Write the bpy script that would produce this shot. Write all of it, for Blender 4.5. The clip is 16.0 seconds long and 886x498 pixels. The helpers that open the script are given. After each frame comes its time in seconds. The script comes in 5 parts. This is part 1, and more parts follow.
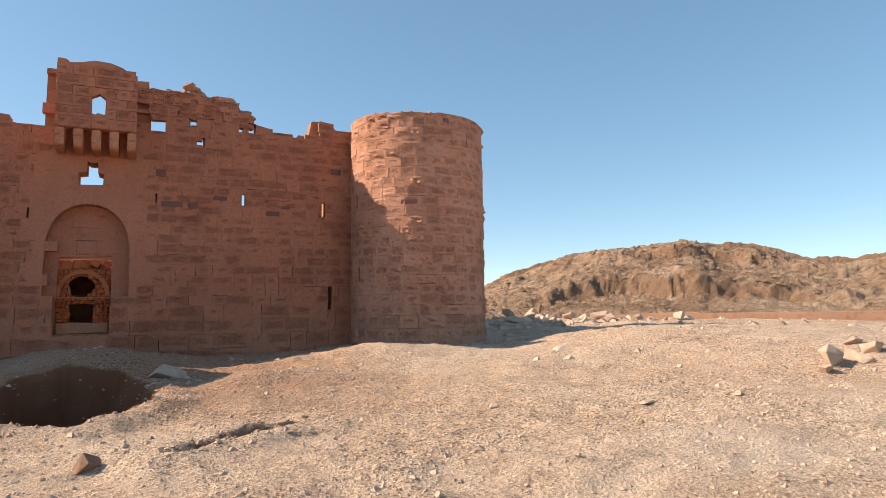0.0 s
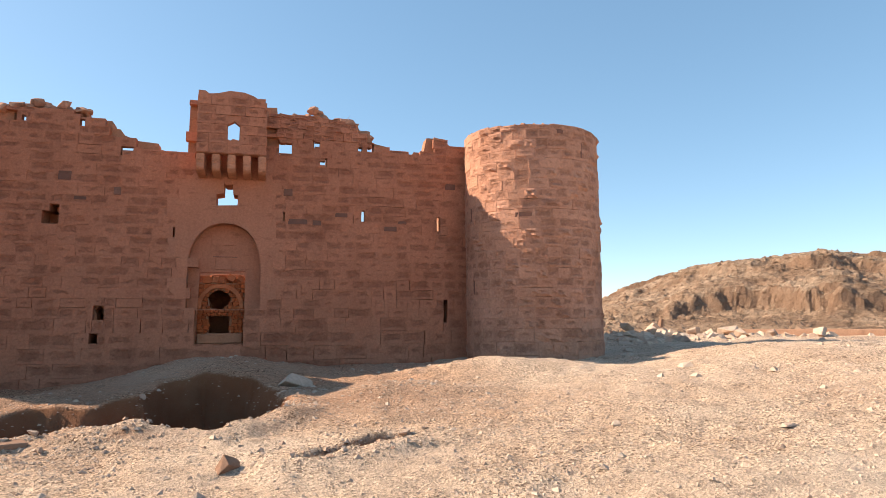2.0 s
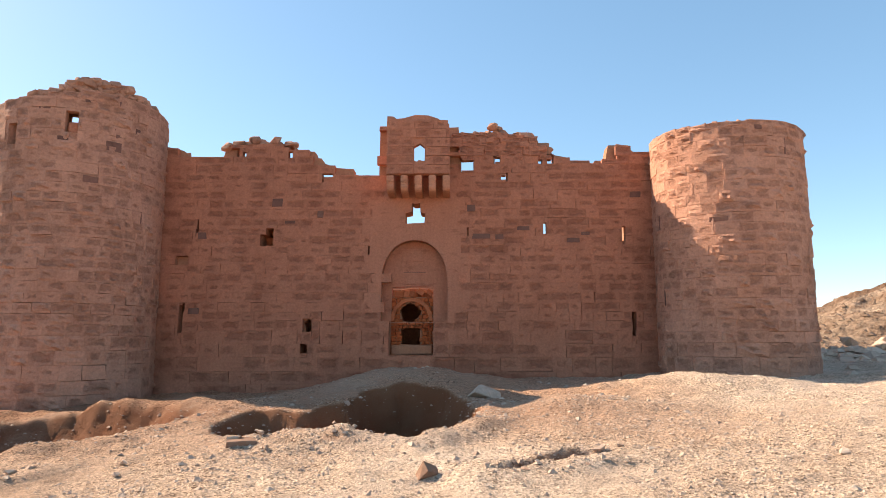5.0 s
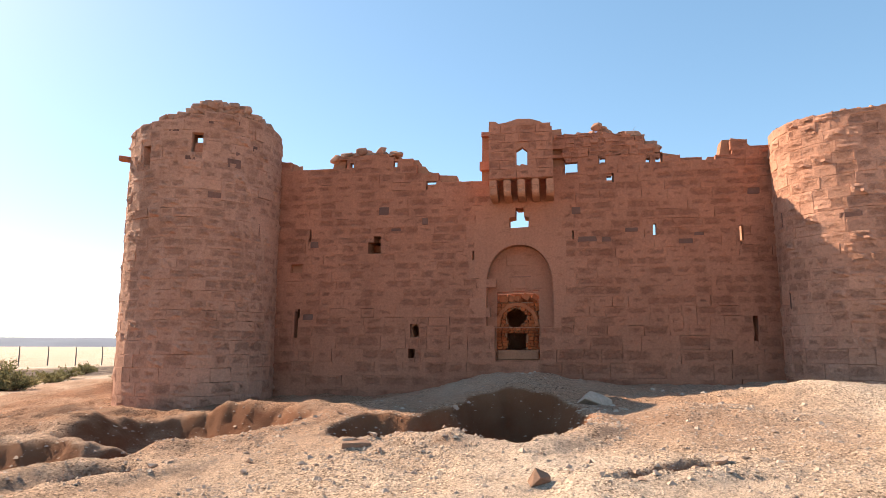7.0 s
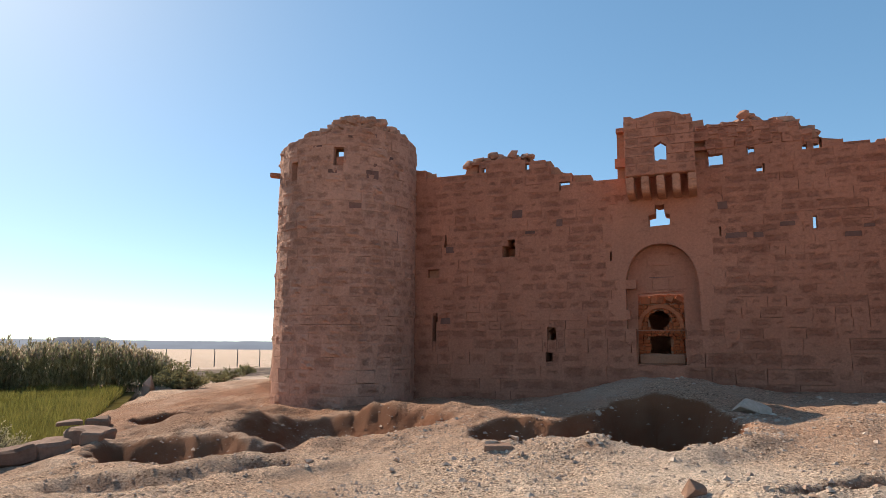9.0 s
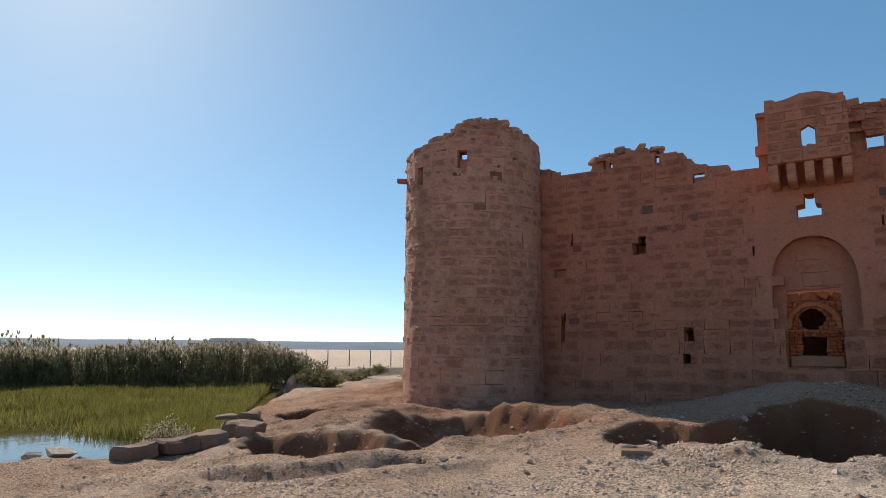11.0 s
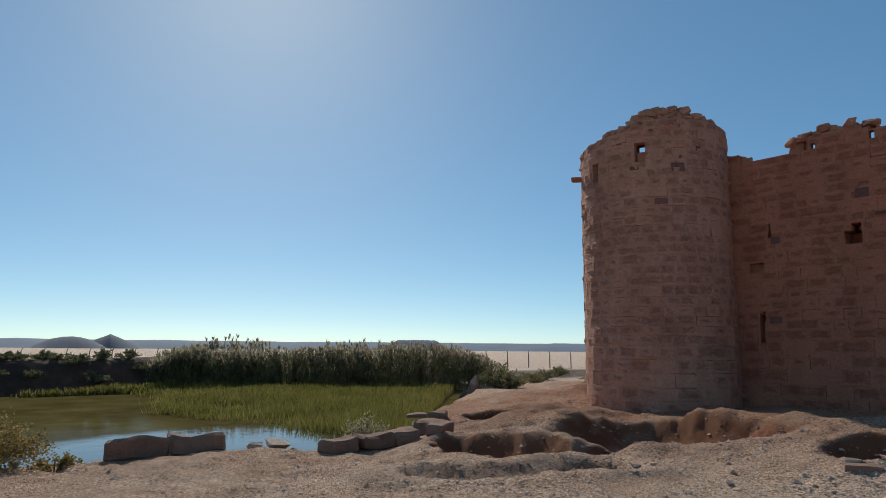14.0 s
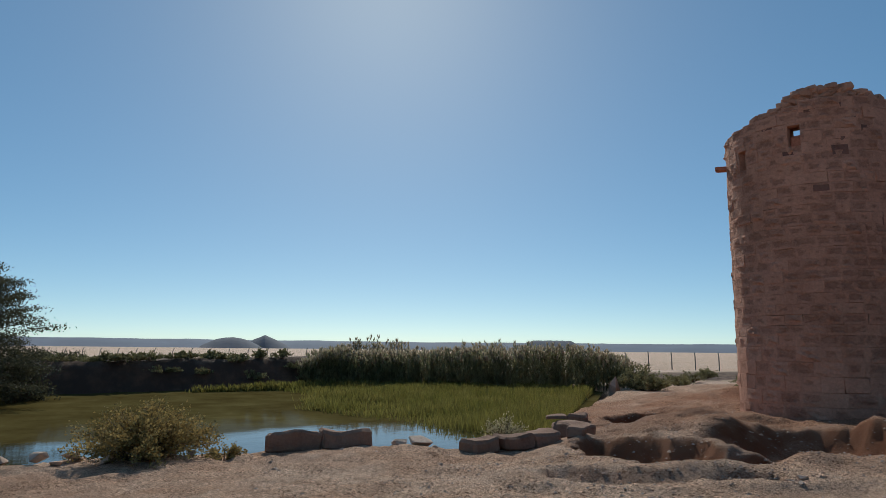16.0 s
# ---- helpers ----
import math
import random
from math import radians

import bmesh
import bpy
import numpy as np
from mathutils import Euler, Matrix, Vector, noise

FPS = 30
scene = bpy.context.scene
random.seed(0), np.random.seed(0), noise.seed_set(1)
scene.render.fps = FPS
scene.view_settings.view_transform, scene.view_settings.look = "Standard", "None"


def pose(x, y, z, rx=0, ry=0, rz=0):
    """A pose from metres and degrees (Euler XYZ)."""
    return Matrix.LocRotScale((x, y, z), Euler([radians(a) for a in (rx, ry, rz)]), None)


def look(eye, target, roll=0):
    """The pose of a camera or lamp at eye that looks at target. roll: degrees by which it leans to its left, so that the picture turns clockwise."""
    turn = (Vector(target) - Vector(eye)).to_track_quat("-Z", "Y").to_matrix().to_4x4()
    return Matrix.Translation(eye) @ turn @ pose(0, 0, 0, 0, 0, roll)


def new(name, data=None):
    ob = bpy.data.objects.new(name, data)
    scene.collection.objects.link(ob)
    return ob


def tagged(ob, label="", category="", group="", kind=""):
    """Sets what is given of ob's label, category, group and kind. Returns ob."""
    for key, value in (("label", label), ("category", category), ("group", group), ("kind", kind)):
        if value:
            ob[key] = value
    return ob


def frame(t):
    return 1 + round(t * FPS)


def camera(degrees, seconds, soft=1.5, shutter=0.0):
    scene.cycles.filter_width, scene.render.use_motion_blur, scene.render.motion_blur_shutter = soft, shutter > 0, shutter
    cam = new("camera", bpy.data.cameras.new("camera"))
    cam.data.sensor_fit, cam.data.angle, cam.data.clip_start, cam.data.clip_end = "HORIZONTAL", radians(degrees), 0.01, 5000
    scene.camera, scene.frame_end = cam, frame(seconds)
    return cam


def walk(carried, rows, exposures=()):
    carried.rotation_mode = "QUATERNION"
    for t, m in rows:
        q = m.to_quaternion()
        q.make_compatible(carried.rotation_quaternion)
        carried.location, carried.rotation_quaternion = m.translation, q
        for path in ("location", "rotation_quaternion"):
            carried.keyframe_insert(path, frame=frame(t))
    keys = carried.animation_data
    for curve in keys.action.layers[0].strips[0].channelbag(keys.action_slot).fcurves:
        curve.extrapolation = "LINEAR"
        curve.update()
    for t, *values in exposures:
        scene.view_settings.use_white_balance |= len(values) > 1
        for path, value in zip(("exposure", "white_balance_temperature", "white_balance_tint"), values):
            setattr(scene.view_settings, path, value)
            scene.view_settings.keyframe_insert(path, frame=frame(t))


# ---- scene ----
cam = camera(69.0, 16.0, 0.8)
PATH = [
    (0.0, look((1.509, -20.628, 1.950), (5.721, -11.614, 2.956), -0.90)),
    (0.5, look((1.496, -20.623, 1.950), (5.272, -11.425, 3.023), -0.76)),
    (1.0, look((1.485, -20.618, 1.950), (4.870, -11.277, 3.080), -0.60)),
    (1.5, look((1.474, -20.615, 1.950), (4.518, -11.162, 3.131), -0.47)),
    (2.0, look((1.460, -20.610, 1.950), (4.028, -11.024, 3.179), -0.42)),
    (2.5, look((1.446, -20.607, 1.950), (3.537, -10.911, 3.223), -0.29)),
    (3.0, look((1.431, -20.604, 1.950), (3.021, -10.819, 3.267), -0.17)),
    (3.5, look((1.418, -20.602, 1.950), (2.578, -10.763, 3.308), -0.12)),
    (4.0, look((1.405, -20.601, 1.950), (2.143, -10.725, 3.339), -0.06)),
    (6.5, look((1.339, -20.603, 1.950), (-0.099, -10.820, 3.439), 0.11)),
    (7.0, look((1.329, -20.605, 1.950), (-0.430, -10.876, 3.455), 0.15)),
    (7.5, look((1.318, -20.607, 1.950), (-0.791, -10.951, 3.470), 0.03)),
    (8.0, look((1.304, -20.610, 1.950), (-1.278, -11.071, 3.477), 0.10)),
    (8.5, look((1.286, -20.616, 1.950), (-1.909, -11.266, 3.486), 0.34)),
    (9.0, look((1.270, -20.622, 1.950), (-2.449, -11.469, 3.498), 0.28)),
    (11.5, look((1.208, -20.656, 1.950), (-4.534, -12.616, 3.498), 0.40)),
    (12.0, look((1.199, -20.663, 1.950), (-4.849, -12.852, 3.503), 0.30)),
    (12.5, look((1.188, -20.671, 1.950), (-5.211, -13.144, 3.499), 0.42)),
    (13.0, look((1.177, -20.681, 1.950), (-5.589, -13.483, 3.499), 0.39)),
    (13.5, look((1.168, -20.691, 1.950), (-5.904, -13.793, 3.505), 0.35)),
    (14.0, look((1.157, -20.702, 1.950), (-6.273, -14.192, 3.502), 0.43)),
    (14.5, look((1.146, -20.715, 1.950), (-6.629, -14.621, 3.499), 0.46)),
    (15.0, look((1.140, -20.724, 1.950), (-6.861, -14.929, 3.502), 0.38)),
    (15.5, look((1.132, -20.735, 1.950), (-7.121, -15.304, 3.495), 0.47)),
    (16.0, look((1.121, -20.753, 1.950), (-7.485, -15.899, 3.491), 0.59)),
]
EXPOSURES = [(0.0, 0.59, 7600, 13), (2.0, 0.86, 7650, 14), (4.0, 1.02, 7650, 14), (7.0, 1.0, 7600, 14), (8.0, 0.80, 7200, 12), (9.0, 0.40, 6800, 9), (11.5, -0.04, 6200, 4), (12.5, -0.28, 6050, 3), (14.5, -0.50, 6000, 3), (16.0, -0.58, 6000, 3)]
walk(cam, PATH, EXPOSURES)

# ---- world and sun: low sun behind the fort, to the west of it ----
SUN_AZ, SUN_EL = 66.0, 34.0           # degrees to the left of +y, degrees above the horizon
sun_dir = Vector((-math.sin(radians(SUN_AZ)) * math.cos(radians(SUN_EL)),
                  math.cos(radians(SUN_AZ)) * math.cos(radians(SUN_EL)), math.sin(radians(SUN_EL))))
world = bpy.data.worlds.new("desert_sky")
scene.world = world
world.use_nodes = True
wn = world.node_tree.nodes
sky = wn.new("ShaderNodeTexSky")
sky.sky_type = 'NISHITA'
sky.sun_disc = False
sky.sun_elevation = radians(SUN_EL)
sky.sun_rotation = radians(-SUN_AZ)
sky.altitude = 1500
sky.air_density, sky.dust_density, sky.ozone_density = 0.65, 0.6, 1.2
wn["Background"].inputs["Strength"].default_value = 0.275
clear = wn.new("ShaderNodeMix")           # a drier, clearer air than the sky model's
clear.data_type, clear.blend_type = 'RGBA', 'MULTIPLY'
clear.inputs[0].default_value = 1.0
clear.inputs[7].default_value = (0.98, 1.055, 1.0, 1.0)
even = wn.new("ShaderNodeGamma")           # dust in the air evens the sky out
even.inputs["Gamma"].default_value = 0.60
rich = wn.new("ShaderNodeHueSaturation")
rich.inputs["Saturation"].default_value = 1.45
world.node_tree.links.new(sky.outputs["Color"], even.inputs["Color"])
world.node_tree.links.new(even.outputs["Color"], rich.inputs["Color"])
world.node_tree.links.new(rich.outputs["Color"], clear.inputs[6])
world.node_tree.links.new(clear.outputs[2], wn["Background"].inputs["Color"])
sun_data = bpy.data.lights.new("sun", 'SUN')
sun_data.energy, sun_data.angle, sun_data.color = 5.0, radians(0.55), (1.0, 0.93, 0.82)
sun = new("sun", sun_data)
sun.matrix_world = look(sun_dir * 100, (0, 0, 0))

# ---- materials ----
def ramp_set(node, stops):
    r = node.color_ramp
    while len(r.elements) > 1:
        r.elements.remove(r.elements[0])
    r.elements[0].position, r.elements[0].color = stops[0][0], (*stops[0][1], 1)
    for p, c in stops[1:]:
        r.elements.new(p).color = (*c, 1)


class Mat:
    """A node material with one principled shader; helpers chain noise, mixes and bump."""
    def __init__(self, name, rough=0.9, spec=0.2):
        self.m = bpy.data.materials.new(name)
        self.m.use_nodes = True
        self.t = self.m.node_tree
        self.n, self.l = self.t.nodes, self.t.links
        self.b = self.n["Principled BSDF"]
        self.b.inputs["Roughness"].default_value = rough
        self.b.inputs["Specular IOR Level"].default_value = spec
        self.co = self.n.new("ShaderNodeTexCoord")
        self.geo = self.n.new("ShaderNodeNewGeometry")

    def noise(self, scale, detail=6, rough=0.6, stretch=None, offset=None):
        nz = self.n.new("ShaderNodeTexNoise")
        nz.inputs["Scale"].default_value = scale
        nz.inputs["Detail"].default_value = detail
        nz.inputs["Roughness"].default_value = rough
        src = self.geo.outputs["Position"]
        if stretch:
            mp = self.n.new("ShaderNodeMapping")
            mp.inputs["Scale"].default_value = stretch
            self.l.new(src, mp.inputs["Vector"])
            src = mp.outputs["Vector"]
        self.l.new(src, nz.inputs["Vector"])
        return nz.outputs["Fac"]

    def ramp(self, fac, stops):
        r = self.n.new("ShaderNodeValToRGB")
        ramp_set(r, stops)
        self.l.new(fac, r.inputs["Fac"])
        return r.outputs["Color"]

    def mix(self, a, b, fac, kind='MIX'):
        x = self.n.new("ShaderNodeMix")
        x.data_type, x.blend_type = 'RGBA', kind
        for sock, v in ((x.inputs[6], a), (x.inputs[7], b), (x.inputs[0], fac)):
            if isinstance(v, (int, float)):
                sock.default_value = v
            elif isinstance(v, tuple):
                sock.default_value = (*v, 1)
            else:
                self.l.new(v, sock)
        return x.outputs[2]

    def colour(self, c):
        if isinstance(c, tuple):
            self.b.inputs["Base Color"].default_value = (*c, 1)
        else:
            self.l.new(c, self.b.inputs["Base Color"])
        return self

    def bump(self, fac, dist, strength=1.0):
        bp = self.n.new("ShaderNodeBump")
        bp.inputs["Distance"].default_value = dist
        bp.inputs["Strength"].default_value = strength
        self.l.new(fac, bp.inputs["Height"])
        old = self.b.inputs["Normal"].links
        if old:
            self.l.new(old[0].from_socket, bp.inputs["Normal"])
        self.l.new(bp.outputs["Normal"], self.b.inputs["Normal"])
        return self

    def random(self, island=False):
        if island:
            return self.geo.outputs["Random Per Island"]
        return self.n.new("ShaderNodeObjectInfo").outputs["Random"]


def stone_material(name, island, base, light, dark, patina=0.75):
    k = Mat(name, 0.92, 0.15)
    rnd = k.random(island)
    tone = k.ramp(rnd, [(0.0, dark), (0.16, tuple(0.5 * (a + b) for a, b in zip(dark, base))), (0.3, base), (0.75, tuple(0.6 * a + 0.4 * b for a, b in zip(base, light))), (1.0, light)])
    big = k.ramp(k.noise(0.55, 5, 0.6), [(0.3, tuple(v * 0.78 for v in base)), (0.7, tuple(min(1, v * 1.15) for v in base))])
    c = k.mix(tone, big, 0.35)
    grain = k.ramp(k.noise(14, 8, 0.7), [(0.25, (0.72, 0.70, 0.68)), (0.75, (1.12, 1.1, 1.08))])
    c = k.mix(c, grain, 0.8, 'MULTIPLY')
    streak = k.ramp(k.noise(1.0, 6, 0.65, (2.2, 2.2, 0.45)), [(0.50, (1, 1, 1)), (0.72, (patina, patina * 0.97, patina * 0.96))])
    c = k.mix(c, streak, 0.8, 'MULTIPLY')
    smudge = k.ramp(k.noise(3.0, 7, 0.7, (0.55, 0.55, 1.3)), [(0.56, (1, 1, 1)), (0.66, (0.70, 0.66, 0.64)), (0.8, (0.52, 0.48, 0.47))])
    c = k.mix(c, smudge, 0.75, 'MULTIPLY')
    k.colour(c)
    k.bump(k.noise(5, 8, 0.65), 0.06, 0.8)
    k.bump(k.noise(34, 5, 0.7), 0.014, 0.7)
    return k.m


def masonry_material(name, island, dusty, pale):
    """Ashlar: pinkish mortar smeared over most of each block, with dusky worn stone showing in the upper middle of some."""
    k = Mat(name, 0.93, 0.12)
    at = k.n.new("ShaderNodeAttribute")
    at.attribute_name = "face_place"
    ab = k.n.new("ShaderNodeVectorMath")
    ab.operation = 'ABSOLUTE'
    k.l.new(at.outputs["Vector"], ab.inputs[0])
    sp = k.n.new("ShaderNodeSeparateXYZ")
    k.l.new(ab.outputs[0], sp.inputs[0])
    def calc(op, p, q):
        m = k.n.new("ShaderNodeMath")
        m.operation = op
        for sock, v in zip(m.inputs, (p, q)):
            if isinstance(v, (int, float)):
                sock.default_value = v
            else:
                k.l.new(v, sock)
        return m.outputs[0]
    raised = k.n.new("ShaderNodeSeparateXYZ")
    k.l.new(at.outputs["Vector"], raised.inputs[0])
    tall = calc('MULTIPLY', calc('ABSOLUTE', calc('SUBTRACT', raised.outputs["Z"], 0.07), 0.0), 1.3)
    far = calc('MAXIMUM', calc('MAXIMUM', sp.outputs["X"], sp.outputs["Y"]), tall)
    rnd = k.random(island)
    wear = calc('MULTIPLY', calc('SUBTRACT', k.noise(4.5, 8, 0.75, (1.0, 1.0, 1.9)), 0.5), 1.25)
    reach = calc('MAXIMUM', calc('MULTIPLY', calc('SUBTRACT', rnd, 0.42), 0.6), -0.05)
    edge = k.ramp(calc('ADD', calc('ADD', far, wear), reach), [(0.14, (0, 0, 0)), (0.40, (1, 1, 1))])
    mortar = k.ramp(k.noise(0.6, 7, 0.68), [(0.3, dusty), (0.7, pale)])
    worn = k.ramp(k.noise(2.0, 6, 0.7), [(0.3, (0.56, 0.53, 0.54)), (0.5, (0.76, 0.73, 0.72)), (0.72, (0.93, 0.91, 0.90))])
    c = k.mix(k.mix(mortar, worn, 0.88, 'MULTIPLY'), mortar, edge)
    c = k.mix(c, k.ramp(rnd, [(0.0, (0.92, 0.90, 0.90)), (0.12, (0.97, 0.96, 0.96)), (1.0, (1.03, 1.03, 1.03))]), 1.0, 'MULTIPLY')
    grain = k.ramp(k.noise(13, 8, 0.75), [(0.28, (0.66, 0.63, 0.61)), (0.72, (1.16, 1.14, 1.12))])
    c = k.mix(c, grain, 0.8, 'MULTIPLY')
    smudge = k.ramp(k.noise(2.4, 8, 0.72, (0.6, 0.6, 1.4)), [(0.58, (1, 1, 1)), (0.68, (0.80, 0.76, 0.74)), (0.8, (0.6, 0.55, 0.54))])
    c = k.mix(c, smudge, 0.7, 'MULTIPLY')
    streak = k.ramp(k.noise(0.7, 6, 0.65, (1.6, 1.6, 0.5)), [(0.45, (1.05, 1.05, 1.05)), (0.7, (0.84, 0.81, 0.80))])
    c = k.mix(c, streak, 0.8, 'MULTIPLY')
    k.colour(c)
    k.bump(calc('ADD', calc('MULTIPLY', edge, 0.5), k.noise(6, 8, 0.7)), 0.05, 0.9)
    k.bump(k.noise(30, 6, 0.75), 0.018, 0.8)
    return k.m


RED, RED_PALE, TAN, TAN_PALE = (0.45, 0.18, 0.110), (0.55, 0.228, 0.143), (0.495, 0.241, 0.158), (0.615, 0.325, 0.228)
M_STONE = masonry_material("sandstone_block", False, RED, RED_PALE)
M_STONE_JOINED = masonry_material("sandstone_block_joined", True, RED, RED_PALE)
M_TOWER = masonry_material("tan_sandstone_block", False, TAN, TAN_PALE)
M_TOWER_JOINED = masonry_material("tan_sandstone_block_joined", True, TAN, TAN_PALE)
M_CORE = stone_material("sandstone_core", True, (0.46, 0.215, 0.13), (0.49, 0.235, 0.145), (0.43, 0.20, 0.12))
M_PLASTER = stone_material("old_plaster", True, (0.505, 0.210, 0.131), (0.53, 0.222, 0.14), (0.48, 0.198, 0.123), 0.88)
M_CORBEL = stone_material("corbel_stone", False, (0.58, 0.27, 0.17), (0.62, 0.295, 0.19), (0.54, 0.25, 0.155))
M_HEAD = stone_material("loose_head_stone", False, (0.50, 0.255, 0.17), (0.60, 0.325, 0.225), (0.30, 0.16, 0.115))
M_RUBBLE = stone_material("gate_rubble", False, (0.50, 0.125, 0.045), (0.56, 0.165, 0.065), (0.36, 0.085, 0.033))
M_DARK = stone_material("dark_block_stone", False, (0.21, 0.105, 0.082), (0.27, 0.135, 0.10), (0.15, 0.075, 0.06))
M_ROCK = stone_material("loose_sandstone", False, (0.55, 0.40, 0.31), (0.66, 0.50, 0.39), (0.42, 0.28, 0.20))
# brown weathered stone, darkened for the shade on the blocks' backlit faces
M_KERB = stone_material("weathered_shade_block", False, (0.29, 0.165, 0.112), (0.35, 0.21, 0.148), (0.21, 0.115, 0.08))
M_HILL_ROCKS = stone_material("hill_boulder", True, (0.36, 0.225, 0.15), (0.48, 0.32, 0.22), (0.20, 0.12, 0.08))
M_CLOD = stone_material("dry_clod", True, (0.56, 0.37, 0.265), (0.68, 0.49, 0.37), (0.40, 0.24, 0.165))
M_ROCKS = stone_material("loose_sandstone_joined", True, (0.58, 0.42, 0.32), (0.72, 0.56, 0.44), (0.32, 0.215, 0.16))


def ground_material():
    k = Mat("desert_ground", 0.95, 0.1)
    broad = k.ramp(k.noise(0.16, 6, 0.6), [(0.3, (0.62, 0.425, 0.31)), (0.5, (0.71, 0.52, 0.395)), (0.72, (0.77, 0.61, 0.49))])
    mid = k.ramp(k.noise(1.1, 7, 0.65), [(0.3, (0.78, 0.73, 0.69)), (0.65, (1.1, 1.08, 1.06))])
    c = k.mix(broad, mid, 0.8, 'MULTIPLY')
    # finely broken grey-brown gravel lying on the sand
    v = k.n.new("ShaderNodeTexVoronoi")
    v.inputs["Scale"].default_value = 34
    k.l.new(k.geo.outputs["Position"], v.inputs["Vector"])
    peb = k.ramp(v.outputs["Color"], [(0.12, (0.34, 0.30, 0.27)), (0.32, (0.80, 0.77, 0.74)), (0.6, (1.0, 0.99, 0.97)), (0.88, (1.35, 1.32, 1.27))])
    where = k.ramp(k.noise(0.45, 5, 0.6), [(0.36, (0.25, 0.25, 0.25)), (0.55, (1, 1, 1))])
    c = k.mix(c, k.mix(c, peb, 1.0, 'MULTIPLY'), where)
    fine = k.ramp(k.noise(60, 4, 0.7), [(0.3, (0.58, 0.56, 0.54)), (0.7, (1.26, 1.26, 1.26))])
    c = k.mix(c, fine, 0.8, 'MULTIPLY')
    # clods and crumbs a hand wide
    clod = k.ramp(k.noise(11, 6, 0.75), [(0.27, (0.60, 0.55, 0.52)), (0.40, (1.0, 1.0, 1.0)), (0.75, (1.1, 1.1, 1.1))])
    c = k.mix(c, clod, 0.85, 'MULTIPLY')
    # reddish clay on steep faces of cuts
    sep = k.n.new("ShaderNodeSeparateXYZ")
    k.l.new(k.geo.outputs["Normal"], sep.inputs[0])
    steep = k.ramp(sep.outputs["Z"], [(0.70, (1, 1, 1)), (0.93, (0, 0, 0))])
    c = k.mix(c, (0.36, 0.18, 0.105), steep)
    # earth dug up west of the gate, darkened and reddened also for the wall's shade
    place = k.n.new("ShaderNodeSeparateXYZ")
    k.l.new(k.geo.outputs["Position"], place.inputs[0])
    def span(axis, lo, hi):
        r = k.n.new("ShaderNodeMapRange")
        r.interpolation_type = 'SMOOTHSTEP'
        r.inputs["From Min"].default_value, r.inputs["From Max"].default_value = lo, hi
        k.l.new(place.outputs[axis], r.inputs["Value"])
        return r.outputs[0]
    def times(p, q):
        m = k.n.new("ShaderNodeMath")
        m.operation = 'MULTIPLY'
        k.l.new(p, m.inputs[0])
        k.l.new(q, m.inputs[1])
        return m.outputs[0]
    dug = times(times(span("X", 8.0, 3.0), span("X", -24.0, -16.0)), times(span("Y", -12.5, -8.0), span("Y", 9.0, 4.0)))
    dug = times(dug, k.ramp(k.noise(0.55, 7, 0.7), [(0.30, (0.35, 0.35, 0.35)), (0.58, (0.95, 0.95, 0.95))]))
    c = k.mix(c, k.mix(c, (0.70, 0.54, 0.46), 1.0, 'MULTIPLY'), dug)
    # brown trodden earth in ragged patches over the low ground by the cistern
    trod = times(times(span("X", -1.5, -7.0), span("X", -30.0, -24.0)), k.ramp(k.noise(0.9, 8, 0.72, (1.0, 0.55, 1.0)), [(0.34, (0.35, 0.35, 0.35)), (0.5, (0.7, 0.7, 0.7)), (0.62, (1, 1, 1))]))
    c = k.mix(c, k.mix(c, (0.76, 0.64, 0.56), 1.0, 'MULTIPLY'), trod)
    # shade on the pool's far bank, put into the ground colour in ragged patches
    bank_shade = times(times(span("X", -31.5, -34.0), span("X", -52.0, -44.0)), k.ramp(k.noise(0.8, 6, 0.7), [(0.3, (0.6, 0.6, 0.6)), (0.55, (1, 1, 1))]))
    c = k.mix(c, (0.10, 0.062, 0.045), bank_shade)
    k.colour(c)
    k.bump(k.noise(3.0, 9, 0.75), 0.11, 0.9)
    k.bump(k.noise(14, 7, 0.75), 0.035, 0.8)
    k.bump(v.outputs["Distance"], 0.03, 0.7)
    k.bump(k.noise(45, 4, 0.75), 0.02, 0.9)
    return k.m


M_GROUND = ground_material()


def simple(name, a, b, scale, rough=0.9, bump=0.0, spec=0.2, island=False, through_light=0.0):
    k = Mat(name, rough, spec)
    c = k.ramp(k.noise(scale, 6, 0.65), [(0.3, a), (0.7, b)])
    if island:
        c = k.mix(c, k.ramp(k.random(True), [(0.0, (0.62, 0.62, 0.62)), (1.0, (1.3, 1.3, 1.25))]), 1.0, 'MULTIPLY')
    k.colour(c)
    if bump:
        k.bump(k.noise(scale * 3, 6, 0.7), bump)
    if through_light:
        tr, mx = k.n.new("ShaderNodeBsdfTranslucent"), k.n.new("ShaderNodeMixShader")
        k.l.new(k.b.inputs["Base Color"].links[0].from_socket, tr.inputs["Color"])
        mx.inputs[0].default_value = through_light
        k.l.new(k.b.outputs[0], mx.inputs[1])
        k.l.new(tr.outputs[0], mx.inputs[2])
        k.l.new(mx.outputs[0], k.n["Material Output"].inputs["Surface"])
    return k.m


